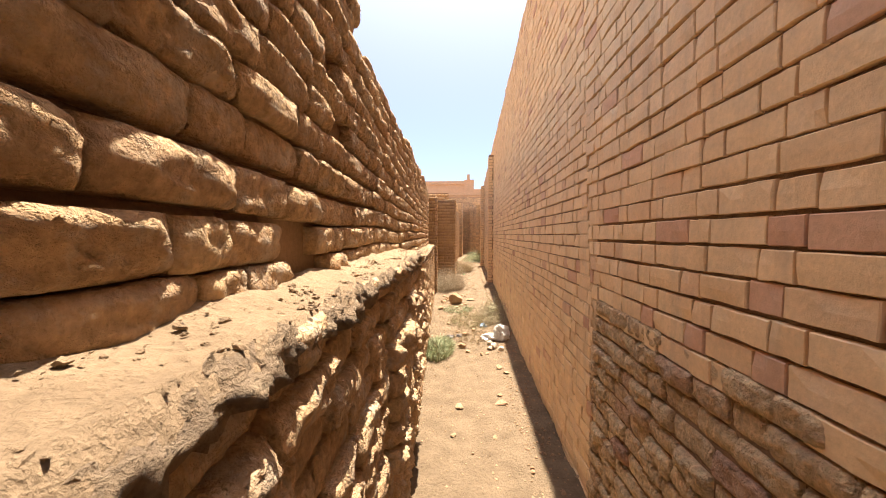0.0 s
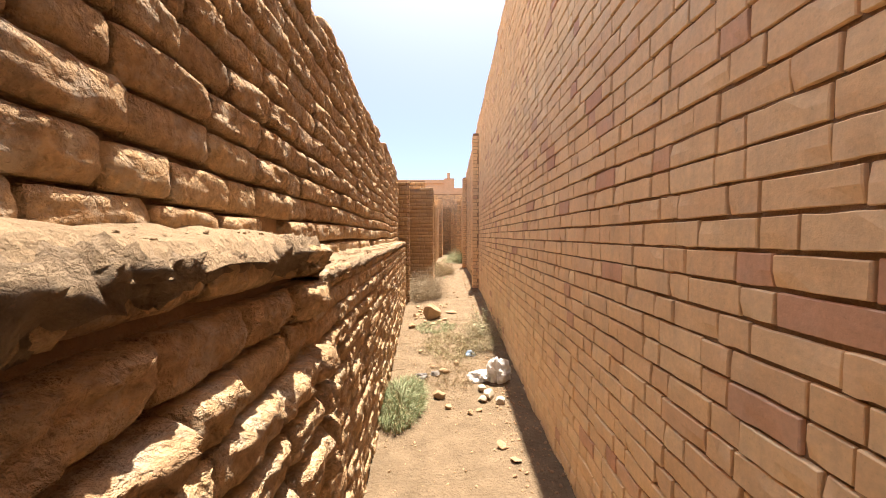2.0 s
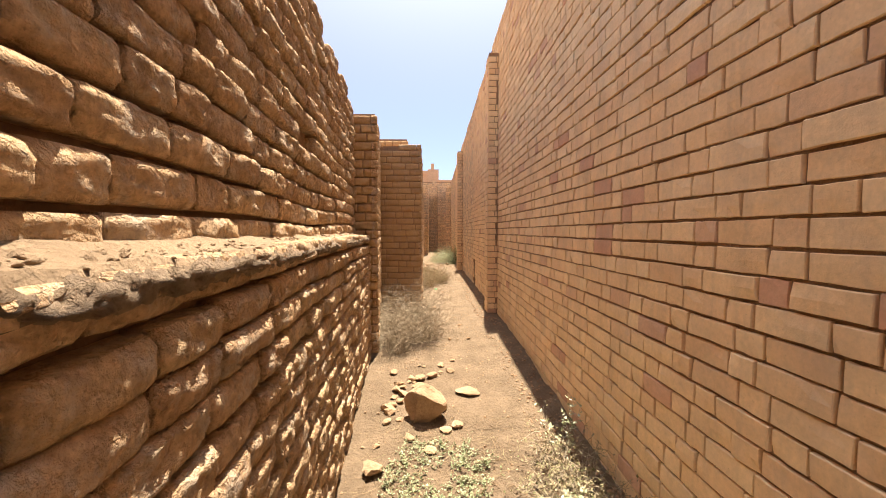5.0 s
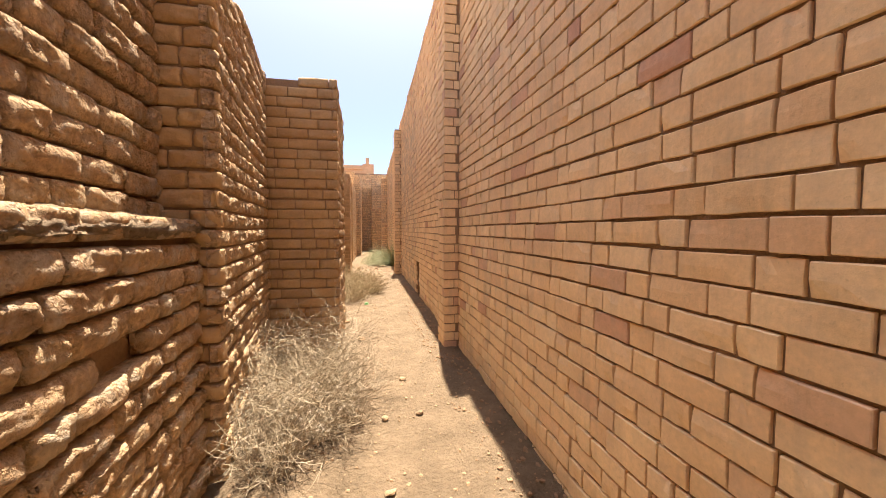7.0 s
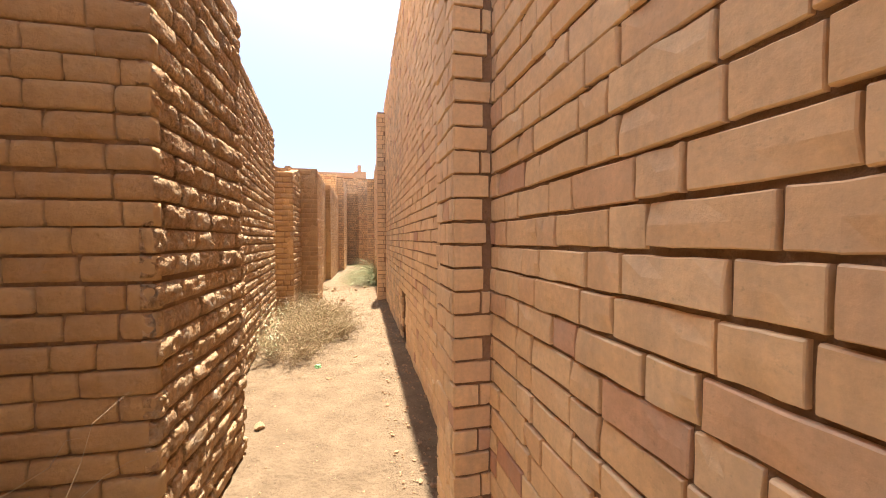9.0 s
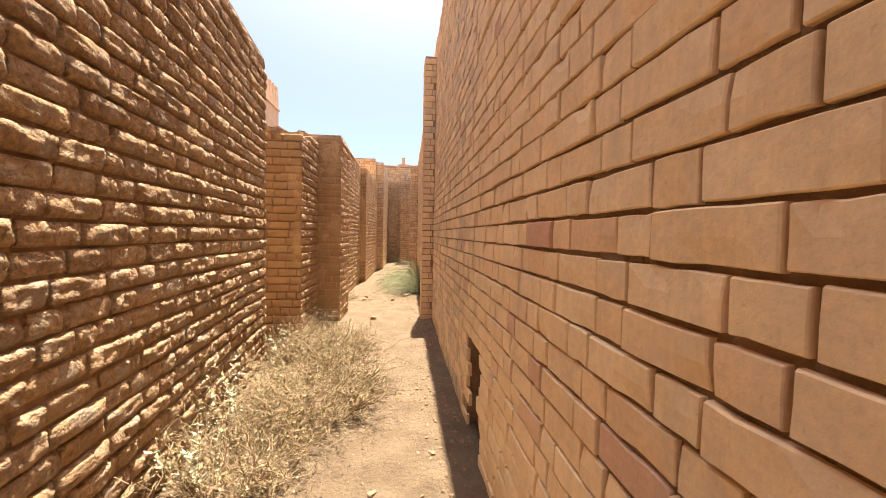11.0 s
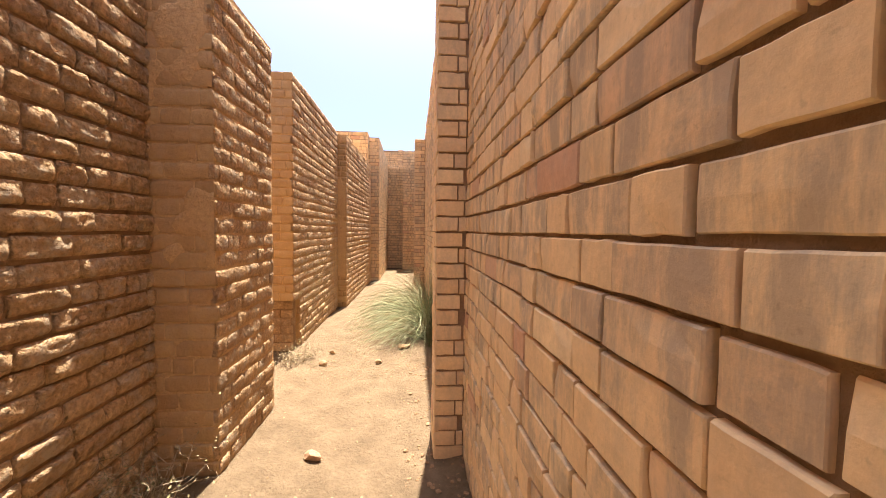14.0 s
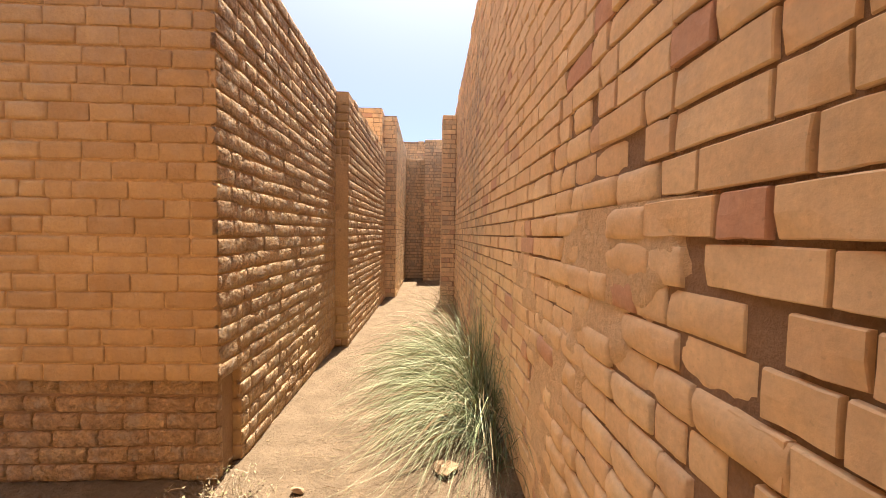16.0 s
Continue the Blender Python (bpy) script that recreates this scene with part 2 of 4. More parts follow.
def field(parent, p0, p1, z0, top, course, sizes, shapes, mats, depth=0.016, joint=0.010, bond=bond_flemish, near=None, seed=1, skip=None, jitter=0.0, wobble=0.0, smooth=False, drop=0.0, zbase=0.0, clip=None):
    """Lays bricks on a wall face from p0 to p1 (outside to the right of that way). near: (s0, s1, z0, z1) whose bricks are single parts."""
    LATER.append((parent, p0, p1, z0, top, course, sizes, shapes, mats, depth, joint, bond, near, seed, skip, jitter, wobble, smooth, drop, zbase, clip))


SHARED = {}


def lay(parent, p0, p1, z0, top, course, sizes, shapes, mats, depth, joint, bond, near, seed, skip, jitter, wobble, smooth, drop, zbase, clip):
    rng = random.Random(seed)
    a, b = Vector((*p0, 0)), Vector((*p1, 0))
    u = (b - a).normalized()
    n = Vector((u.y, -u.x, 0))
    length = (b - a).length
    up = Vector((0, 0, 1))
    get_top = top if callable(top) else (lambda s: top)
    rows = int((max(get_top(0), get_top(length), get_top(length / 2)) - zbase) / course) + 1
    first = int((z0 - zbase) / course)
    allv, allf, base = [], [], 0
    singles = 0
    for row in range(first, rows):
        zc = zbase + (row + 0.5) * course
        lo, hi = clip(zc) if clip else (0.0, length)
        for s0, s1 in bond(rng, row, length, *sizes):
            s0, s1 = max(s0, lo), min(s1, hi)
            w = s1 - s0
            mid = (s0 + s1) / 2
            if w < (0.014 if clip else 0.035) or zc + course * 0.4 > get_top(mid) or rng.random() < drop:
                continue
            if skip and skip(mid, zc):
                continue
            d = depth * (1 + rng.uniform(-jitter, jitter))
            zz = zc + wobble * noise.noise(Vector((mid * 0.8, row * 0.37, seed)))
            pos = a + u * mid + up * zz - n * depth
            lx, lz = w - joint * rng.uniform(0.5, 1.1), course - joint * rng.uniform(0.6, 1.25)
            m = Matrix(((u.x * lx, n.x * d, 0, pos.x), (u.y * lx, n.y * d, 0, pos.y), (0, 0, lz, pos.z), (0, 0, 0, 1)))
            if jitter:
                m = m @ Matrix.Rotation(rng.uniform(-0.018, 0.018) * jitter, 4, "Y")
            k = rng.randrange(len(shapes))
            v, f = shapes[k]
            if near and singles < 300 and near[0] <= mid <= near[1] and near[2] <= zz <= near[3]:
                key = (id(shapes), k, id(mats))
                if key not in SHARED:
                    SHARED[key] = mesh_from("brick", v, f, mats[0], smooth)
                ob = new("brick", SHARED[key])
                ob.matrix_world = m
                ob.parent = parent
                singles += 1
            else:
                mm = np.array(m)
                allv.append(v @ mm[:3, :3].T + mm[:3, 3])
                allf.extend([tuple(i + base for i in q) for q in f])
                base += len(v)
    if allv:
        ob = new("brickwork", mesh_from("brickwork", np.concatenate(allv), allf, mats[1], smooth))
        ob.parent = parent
        tagged(ob, "courses of brick further along the wall", kind="stuff")


# ---- ground ----
def ground_z(x, y):
    if y < 9.5:
        z = -0.24
    elif y < 15:
        z = -0.24 + 0.24 * ((y - 9.5) / 5.5)
    else:
        z = 0.0
    if -6 < y < 40 and -6 < x < 4:
        z += 0.018 * noise.noise(Vector((x * 1.3, y * 1.1, 0))) + 0.016 * noise.noise(Vector((x * 5, y * 4, 2))) + 0.007 * noise.noise(Vector((x * 13, y * 12, 5)))
        z += 0.05 * max(0.0, min(1.0, (x - 1.15) / 0.45)) * (0.6 + 0.6 * noise.noise(Vector((y * 2.5, 1, x * 3)))) if x < 1.7 else 0
    return z


def axis(stops):
    out = []
    for a, b, step in stops:
        k = max(1, int(round((b - a) / step)))
        out += [a + (b - a) * i / k for i in range(k)]
    return out + [stops[-1][1]]


gx = axis([(-900, -60, 140), (-60, -4, 8), (-4, -0.8, 0.4), (-0.8, 1.7, 0.035), (1.7, 4, 0.5), (4, 60, 8), (60, 900, 140)])
gy = axis([(-900, -40, 120), (-40, 2, 4), (2, 27, 0.05), (27, 36, 0.2), (36, 100, 8), (100, 1200, 150)])
gv = [(x, y, ground_z(x, y)) for y in gy for x in gx]
gf = [(j * len(gx) + i, j * len(gx) + i + 1, (j + 1) * len(gx) + i + 1, (j + 1) * len(gx) + i) for j in range(len(gy) - 1) for i in range(len(gx) - 1)]
ground = tagged(new("ground", mesh_from("ground", gv, gf, M_SAND, True)), "dry trodden sandy earth between the walls", "ground", kind="structure")

# ---- right-hand wall ----
XR, CR = 1.593, 0.0905


def top_east(y):
    return 4.78 - 0.042 * (y - 8)


R = 0.014
HOLE = (18.80, 19.24, 0.72)


def east_core(name, y0, y1, x0, z0, z1=None):
    return prism(name, [(x0, y0), (XR + 0.9, y0), (XR + 0.9, y1), (x0, y1)], [z1 or top_east(y0), z1 or top_east(y0), z1 or top_east(y1), z1 or top_east(y1)], z0, M_MORTAR, "tall wall of sandy fired brick in regular bond")


wall_east = east_core("wall_east", -6, HOLE[0], XR + R, -0.5)
east_core("wall_east_2", HOLE[1], 40, XR + R, -0.5)
east_core("wall_east_3", HOLE[0], HOLE[1], XR + R, HOLE[2])
east_core("wall_east_4", HOLE[0], HOLE[1], XR + 0.11, -0.5, HOLE[2])
BR = (0.225, 0.112)


def seam(z):
    """The toothed, slightly leaning joint between two building phases."""
    tooth = noise.noise(Vector((round((z + 0.02) / CR) * 3.7, 0.5, 2)))
    return 6.37 + 0.13 * max(0.0, z - 1.05) + 0.055 * tooth


def old_patch(y, z):
    return y < 6.37 + 0.05 * math.sin(z * 40) and z < 1.05 + 0.10 * noise.noise(Vector((y * 2, 0, 4)))


def hole_patch(s, z):
    y = 40 - s
    rag = 0.09 * noise.noise(Vector((z * 11, 4, 1)))
    return HOLE[0] + 0.02 + rag < y < HOLE[1] - 0.03 + rag * 0.6 and z < HOLE[2] - 0.02 + 0.25 * (y - HOLE[1])


SEAM = 7.2


def patch_2(s, z):
    y = 40 - s
    return math.hypot((y - 23.65) / 0.7, (z - 0.95) / 0.8) < 0.8 + 0.45 * noise.noise(Vector((y * 2.1, z * 2.1, 6)))


field(wall_east, (XR, 40), (XR, 5.9), -0.4, lambda s: top_east(40 - s), CR, BR, SMOOTH, M_NEW, 0.021, 0.012, near=(40 - 17.6, 40 - 10.2, 0.95, 1.75), seed=11, jitter=0.2, wobble=0.006, skip=lambda s, z: hole_patch(s, z) or patch_2(s, z), clip=lambda z: (0.0, 40 - seam(z) - 0.004))
field(wall_east, (XR, 40), (XR, 20), 0.0, 1.9, CR, (0.2, 0.11), WORN, M_NEW, 0.026, 0.009, seed=15, jitter=0.45, wobble=0.012, bond=bond_wild, smooth=True, skip=lambda s, z: not patch_2(s, z), near=(0, 40, 0, 3))
field(wall_east, (XR - 0.005, SEAM), (XR - 0.005, -6), -0.4, lambda s: top_east(SEAM - s), CR, BR, SMOOTH, M_NEW, 0.021, 0.012, near=(0.8, 3.3, 1.0, 2.4), seed=13, jitter=0.22, wobble=0.01, skip=lambda s, z: old_patch(SEAM - s, z), zbase=-0.04, clip=lambda z: (SEAM - seam(z) + 0.004, 13.2))
field(wall_east, (XR - 0.012, 6.36), (XR - 0.012, -2), -0.4, 1.14, 0.095, (0.22, 0.13), ROUGH, M_ERODED, 0.042, 0.010, bond=bond_wild, seed=12, jitter=0.4, smooth=True, near=(0.0, 2.6, 0.2, 1.1), wobble=0.02)
field(wall_east, (XR + 0.095, HOLE[1]), (XR + 0.095, HOLE[0]), -0.2, HOLE[2], 0.092, (0.2, 0.11), ROUGH, M_ERODED, 0.05, 0.012, bond=bond_wild, seed=14, jitter=0.5, smooth=True, drop=0.2)


def pilaster(name, x0, y0, width, top, seed):
    core = prism(name, [(x0 + R, y0 + R), (XR + 0.05, y0 + R), (XR + 0.05, y0 + width - R), (x0 + R, y0 + width - R)], [top - 0.01] * 4, -0.4, M_MORTAR, "shallow brick pilaster standing proud of the tall wall", "pilaster")
    field(core, (x0, y0), (XR, y0), -0.4, top, CR, (XR - x0 + 0.004, 0.1), SMOOTH, M_NEW, 0.021, 0.012, seed=seed, jitter=0.1, near=(0, 1, 0, 5))
    field(core, (x0, y0 + width), (x0, y0), -0.4, top, CR, (0.22, 0.11), SMOOTH, M_NEW, 0.021, 0.012, seed=seed + 1, jitter=0.1, near=(0, 1, 0, 5))
    return core


pilaster("pilaster_1", 1.437, 15.83, 0.32, 4.05, 21)
pilaster("pilaster_2", 1.42, 22.37, 0.32, 3.93, 24)
pilaster("pilaster_3", 1.33, 29.6, 0.4, 3.63, 27)


# ---- left-hand walls ----
def xl(y, off=0.0):
    return 0.45 - 0.0665 * (y - 6.0) + off


YS = 7.34


def bulge(y):
    """The stretch before YS stands a little proud of the rest."""
    return 0.035 * max(0.0, min(1.0, (YS + 0.02 - y) / 0.05)) * max(0.0, min(1.0, (y - 5.4) / 0.8))


def ledge_z(y):
    return 1.27 + 0.12 * max(0.0, min(1.0, (YS + 0.02 - y) / 0.05))


Y0, Y1 = -2.0, 14.15
OFF = -0.17
DL = Vector((-0.0665, 1.0)).normalized()
low = prism("wall_west_1", [(xl(Y0) - 0.8, Y0), (xl(Y0) - 0.085, Y0), (xl(Y1) - 0.085, Y1), (xl(Y1) - 0.8, Y1)], [1.24] * 4, -0.5, M_MORTAR, "weathered old brick wall with a dusty ledge")
raised = prism("wall_west_1_ledge", [(xl(Y0) - 0.75, Y0), (xl(Y0) - 0.085, Y0), (xl(YS) - 0.06, YS - 0.035), (xl(YS) - 0.75, YS - 0.035)], [1.36] * 4, 1.2, M_MORTAR, "raised weathered stretch of the old brick ledge")


def slen(y):
    return (y - Y0) / DL.y


def top_low(s):
    return ledge_z(Y0 + s * DL.y) - 0.005


def top_up(s):
    y = Y0 + s * DL.y
    return (0.45 if y < 5.75 else 0.0) + 2.45 + 0.27 * max(0.0, min(1.0, (y - 5) / 5)) + 0.05 * noise.noise(Vector((y * 1.4, 3, 0)))


YB = 5.6
field(low, (xl(Y0, -0.014), Y0), (xl(YB, -0.014), YB), -0.4, top_low, 0.105, (0.29, 0.17), ROUGH, M_OLD, 0.055, 0.012, bond=bond_wild, near=(slen(3.9), slen(YB), 0.3, 1.4), seed=31, jitter=0.5, wobble=0.045, smooth=True, drop=0.008, clip=lambda z: (0.0, slen(YB) + 0.03))
for low_z, high_z, step, seed in ((1.03, 1.385, 0.03, 38), (0.80, 1.04, 0.06, 36), (0.45, 0.81, 0.065, 37), (-0.4, 0.46, 0.0, 39)):
    field(low, (xl(YB, step - 0.02), YB), (xl(YS, step), YS), low_z, high_z, 0.118, (0.30, 0.19), ROUGH, M_OLD, 0.09, 0.014, bond=bond_wild, near=(0.0, 1.8, 0.3, 1.4), seed=seed, jitter=0.30, wobble=0.03, smooth=True, zbase=-0.03, clip=lambda z: (0.0, (YS - YB) / DL.y - 0.05 * abs(noise.noise(Vector((z * 9, 3, 1))))))
field(low, (xl(YS, 0.03), YS), (xl(YS, -0.2), YS + 0.002), 1.25, 1.385, 0.118, (0.24, 0.2), ROUGH, M_OLD, 0.04, 0.010, bond=bond_wild, near=(0.0, 1.0, 0.3, 1.5), seed=35, jitter=0.3, smooth=True, zbase=-0.03)
field(low, (xl(YS, -0.012), YS), (xl(Y1, -0.012), Y1), -0.4, lambda s: ledge_z(YS + s * DL.y) - 0.005, 0.098, (0.27, 0.15), ROUGH, M_OLD, 0.045, 0.011, bond=bond_wild, near=(0.0, 6.5, 0.6, 1.3), seed=33, jitter=0.24, wobble=0.03, smooth=True, drop=0.008)
def fallen(s, z):
    """Bricks lost from the foot of the upper wall."""
    y = Y0 + s * DL.y
    return (4.98 < y < 5.14 and z < 1.56) or (5.66 < y < 5.76 and z < 1.5)


up = prism("wall_west_1_upper", [(xl(Y0, OFF) - 0.7, Y0), (xl(Y0, OFF) - 0.06, Y0), (xl(Y1, OFF) - 0.06, Y1), (xl(Y1, OFF) - 0.7, Y1)], [2.42, 2.42, 2.66, 2.66], 1.2, M_MORTAR, "weathered upper part of the old brick wall")
field(up, (xl(Y0, OFF), Y0), (xl(Y1, OFF), Y1), 1.27, top_up, 0.105, (0.28, 0.16), ROUGH, M_OLD, 0.045, 0.011, bond=bond_wild, near=(slen(4.5), slen(12), 1.3, 2.1), seed=32, jitter=0.26, wobble=0.03, smooth=True, drop=0.012, skip=fallen)

# dusty ledge top
lv, lf = [], []
ny, nx = 330, 9
for j in range(ny + 1):
    y = Y0 + (Y1 - Y0) * j / ny
    for i in range(nx + 1):
        w = i / nx
        x = xl(y, OFF - 0.03) + (0.03 - OFF - 0.012 + bulge(y)) * w + (0.014 * noise.noise(Vector((y * 4, 8, 0))) if i >= nx - 1 else 0)
        z = ledge_z(y) + 0.035 * (1 - w) ** 2 + 0.016 * noise.noise(Vector((x * 9, y * 6, 1))) + 0.009 * noise.noise(Vector((x * 25, y * 22, 4)))
        if i == nx:
            z -= 0.05
        lv.append((x, y, z))
for j in range(ny):
    for i in range(nx):
        a = j * (nx + 1) + i
        lf.append((a, a + 1, a + nx + 2, a + nx + 1))
ledge = new("ledge_top", mesh_from("ledge_top", lv, lf, M_LEDGE, True))
ledge.parent = low
tagged(ledge, "sunlit dusty crust on the ledge")


cv, cf = [], []
nn = 9
for j in range(ny * 5 + 1):
    y = Y0 + (Y1 - Y0) * j / (ny * 5)
    for i in range(nn + 1):
        a = math.pi * (0.55 - 1.15 * i / nn)
        big = 0.9 + 0.6 * noise.noise(Vector((y * 2.3, 21, 0))) + 0.35 * noise.noise(Vector((y * 9, 2, i * 0.5)))
        rad = (0.037 if y < YS else 0.022) * max(0.35, big) * (1 + 0.55 * noise.noise(Vector((y * 22, i * 0.9, 5))) + 0.6 * noise.noise(Vector((y * 48, i * 1.7, 9))))
        cv.append((xl(y) + bulge(y) - (0.046 if y < YS else 0.030) + rad * math.cos(a) * 1.15, y, ledge_z(y) - (0.046 if y < YS else 0.036) + rad * math.sin(a) * 1.1))
for j in range(ny * 5):
    for i in range(nn):
        q = j * (nn + 1) + i
        cf.append((q, q + 1, q + nn + 2, q + nn + 1))
crust = new("ledge_crust", mesh_from("ledge_crust", cv, [tuple(reversed(q)) for q in cf], M_CRUST, True))
crust.parent = low
tagged(crust, "crumbly brown mud crust on the ledge edge")


def block(name, x0, x1, y0, y1, top, seed, label, shapes_front=WORN, shapes_side=WORN, course=0.095, sizes=(0.25, 0.13), proud=0.03, top1=None, x1b=None, near_f=(0, 9, 0.2, 2.6), near_s=(0, 9, 0.2, 2.6), bond=bond_wild, mats=None, smooth=True, clay=None, sink=0.7, zb=-0.5):
    """A wall stub: its front faces the way we come from, its side faces the passage."""
    # fronts: ochre with shade put into its colour; sides: lighter weathered brick
    front, mats = mats or M_OCHRE_SHADED, mats or M_OLD
    top1 = top if top1 is None else top1
    x1b = x1 if x1b is None else x1b
    g = proud * sink
    core = prism(name, [(x0, y0 + g), (x1 - g, y0 + g), (x1b - g, y1), (x0, y1)], [top - 0.02, top - 0.02, top1 - 0.02, top1 - 0.02], zb, clay or M_MORTAR, label)
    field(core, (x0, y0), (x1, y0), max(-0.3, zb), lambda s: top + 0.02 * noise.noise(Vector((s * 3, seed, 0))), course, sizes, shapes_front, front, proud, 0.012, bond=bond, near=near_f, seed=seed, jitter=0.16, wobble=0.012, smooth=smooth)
    if y1 - y0 > 0.2:
        ln = math.hypot(y1 - y0, x1b - x1)
        field(core, (x1, y0), (x1b, y1), max(-0.3, zb), lambda s: top + (top1 - top) * s / ln + 0.02 * noise.noise(Vector((s * 3, seed, 5))), course, sizes, shapes_side, mats, proud, 0.013, bond=bond, near=near_s, seed=seed + 1, jitter=0.2, wobble=0.015, smooth=smooth)
    return core


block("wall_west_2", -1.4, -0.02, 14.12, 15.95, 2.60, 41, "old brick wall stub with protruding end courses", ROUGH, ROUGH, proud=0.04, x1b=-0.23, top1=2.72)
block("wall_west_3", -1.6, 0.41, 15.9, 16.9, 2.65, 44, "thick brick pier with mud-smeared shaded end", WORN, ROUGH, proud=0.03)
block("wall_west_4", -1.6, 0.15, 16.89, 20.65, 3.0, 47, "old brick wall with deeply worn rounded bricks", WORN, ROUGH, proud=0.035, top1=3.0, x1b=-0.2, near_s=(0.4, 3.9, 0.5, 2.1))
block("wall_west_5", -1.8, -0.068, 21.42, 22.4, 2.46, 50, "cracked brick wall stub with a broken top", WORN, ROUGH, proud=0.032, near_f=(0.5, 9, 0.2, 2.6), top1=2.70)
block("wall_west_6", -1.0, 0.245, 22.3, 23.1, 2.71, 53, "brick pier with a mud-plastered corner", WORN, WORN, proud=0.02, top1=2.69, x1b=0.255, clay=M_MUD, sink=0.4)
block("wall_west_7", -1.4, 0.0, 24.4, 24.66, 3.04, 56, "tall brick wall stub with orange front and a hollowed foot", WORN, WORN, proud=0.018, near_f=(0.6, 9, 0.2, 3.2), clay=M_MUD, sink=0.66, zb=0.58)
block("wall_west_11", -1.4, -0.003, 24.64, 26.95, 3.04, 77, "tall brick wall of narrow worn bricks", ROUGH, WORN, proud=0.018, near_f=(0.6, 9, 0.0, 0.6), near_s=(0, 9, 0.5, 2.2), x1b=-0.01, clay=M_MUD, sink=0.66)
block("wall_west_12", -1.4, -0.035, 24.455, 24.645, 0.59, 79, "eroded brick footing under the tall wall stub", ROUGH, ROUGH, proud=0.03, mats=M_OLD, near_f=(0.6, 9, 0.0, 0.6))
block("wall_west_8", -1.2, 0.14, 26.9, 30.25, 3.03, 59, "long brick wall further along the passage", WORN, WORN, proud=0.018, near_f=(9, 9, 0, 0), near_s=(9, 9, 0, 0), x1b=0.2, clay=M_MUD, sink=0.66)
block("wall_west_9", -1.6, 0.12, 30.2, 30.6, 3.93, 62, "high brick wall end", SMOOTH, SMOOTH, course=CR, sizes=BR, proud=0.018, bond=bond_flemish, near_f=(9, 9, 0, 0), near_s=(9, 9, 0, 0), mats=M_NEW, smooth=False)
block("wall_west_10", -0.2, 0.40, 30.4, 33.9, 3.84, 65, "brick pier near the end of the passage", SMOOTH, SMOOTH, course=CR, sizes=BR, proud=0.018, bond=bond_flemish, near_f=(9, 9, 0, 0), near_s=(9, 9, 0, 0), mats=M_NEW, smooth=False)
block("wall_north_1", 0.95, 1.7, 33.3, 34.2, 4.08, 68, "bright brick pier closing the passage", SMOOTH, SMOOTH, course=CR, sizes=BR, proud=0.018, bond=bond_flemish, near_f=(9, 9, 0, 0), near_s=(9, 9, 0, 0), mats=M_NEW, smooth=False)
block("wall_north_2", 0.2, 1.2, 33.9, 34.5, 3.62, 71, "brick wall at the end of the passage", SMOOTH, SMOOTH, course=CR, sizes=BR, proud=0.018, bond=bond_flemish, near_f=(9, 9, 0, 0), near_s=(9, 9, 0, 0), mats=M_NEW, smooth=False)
block("wall_north_3", -3, 2.4, 36.5, 37, 4.78, 74, "higher brick wall beyond the passage", SMOOTH, SMOOTH, course=CR, sizes=BR, proud=0.018, bond=bond_flemish, near_f=(9, 9, 0, 0), near_s=(9, 9, 0, 0), mats=M_NEW, smooth=False)


# ---- mud smeared over some wall ends ----
def mud(parent, p0, p1, z0, z1, share, seed, proud=0.001, scale=2.2, material=M_MUD):
    a, b = Vector((*p0, 0)), Vector((*p1, 0))
    u = (b - a).normalized()
    n = Vector((u.y, -u.x, 0))
    ln = (b - a).length
    nu, nz = max(2, int(ln / 0.022)), max(2, int((z1 - z0) / 0.022))
    keep, verts, faces = {}, [], []
    for j in range(nz + 1):
        for i in range(nu + 1):
            s, z = ln * i / nu, z0 + (z1 - z0) * j / nz
            k = noise.noise(Vector((s * scale, z * scale * 0.8, seed))) + 0.45 * noise.noise(Vector((s * 9, z * 9, seed)))
            d = (k - share)
            off = proud + min(0.004, max(-0.022, d * 0.07)) + 0.0025 * noise.noise(Vector((s * 14, z * 14, seed + 3)))
            keep[(i, j)] = d > -0.32
            p = a + u * s + n * off
            verts.append((p.x, p.y, z))
    for j in range(nz):
        for i in range(nu):
            if keep[(i, j)] and keep[(i + 1, j)] and keep[(i, j + 1)] and keep[(i + 1, j + 1)]:
                q = j * (nu + 1) + i
                faces.append((q, q + 1, q + nu + 2, q + nu + 1))
    ob = new("mud_plaster", mesh_from("mud_plaster", verts, faces, material, True))
    ob.parent = parent
    tagged(ob, "thin worn coat of ochre mud plaster")


walls = {o.name: o for o in scene.objects}
mud(walls["wall_west_5"], (-1.2, 21.42), (-0.075, 21.42), 0.1, 2.2, 0.62, 5)
mud(walls["wall_west_6"], (-0.15, 22.3), (0.24, 22.3), 0.05, 2.69, 0.22, 7)
mud(walls["wall_east"], (XR, 6.66), (XR, 6.30), 0.3, 2.6, -0.25, 15, -0.009, material=M_PALE)
mud(walls["wall_east"], (XR, 24.7), (XR, 22.95), 0.05, 1.45, 0.12, 12, -0.004, material=M_PALE)
mud(walls["wall_west_8"], (-0.05, 26.9), (0.135, 26.9), 0.3, 3.0, -0.1, 10)


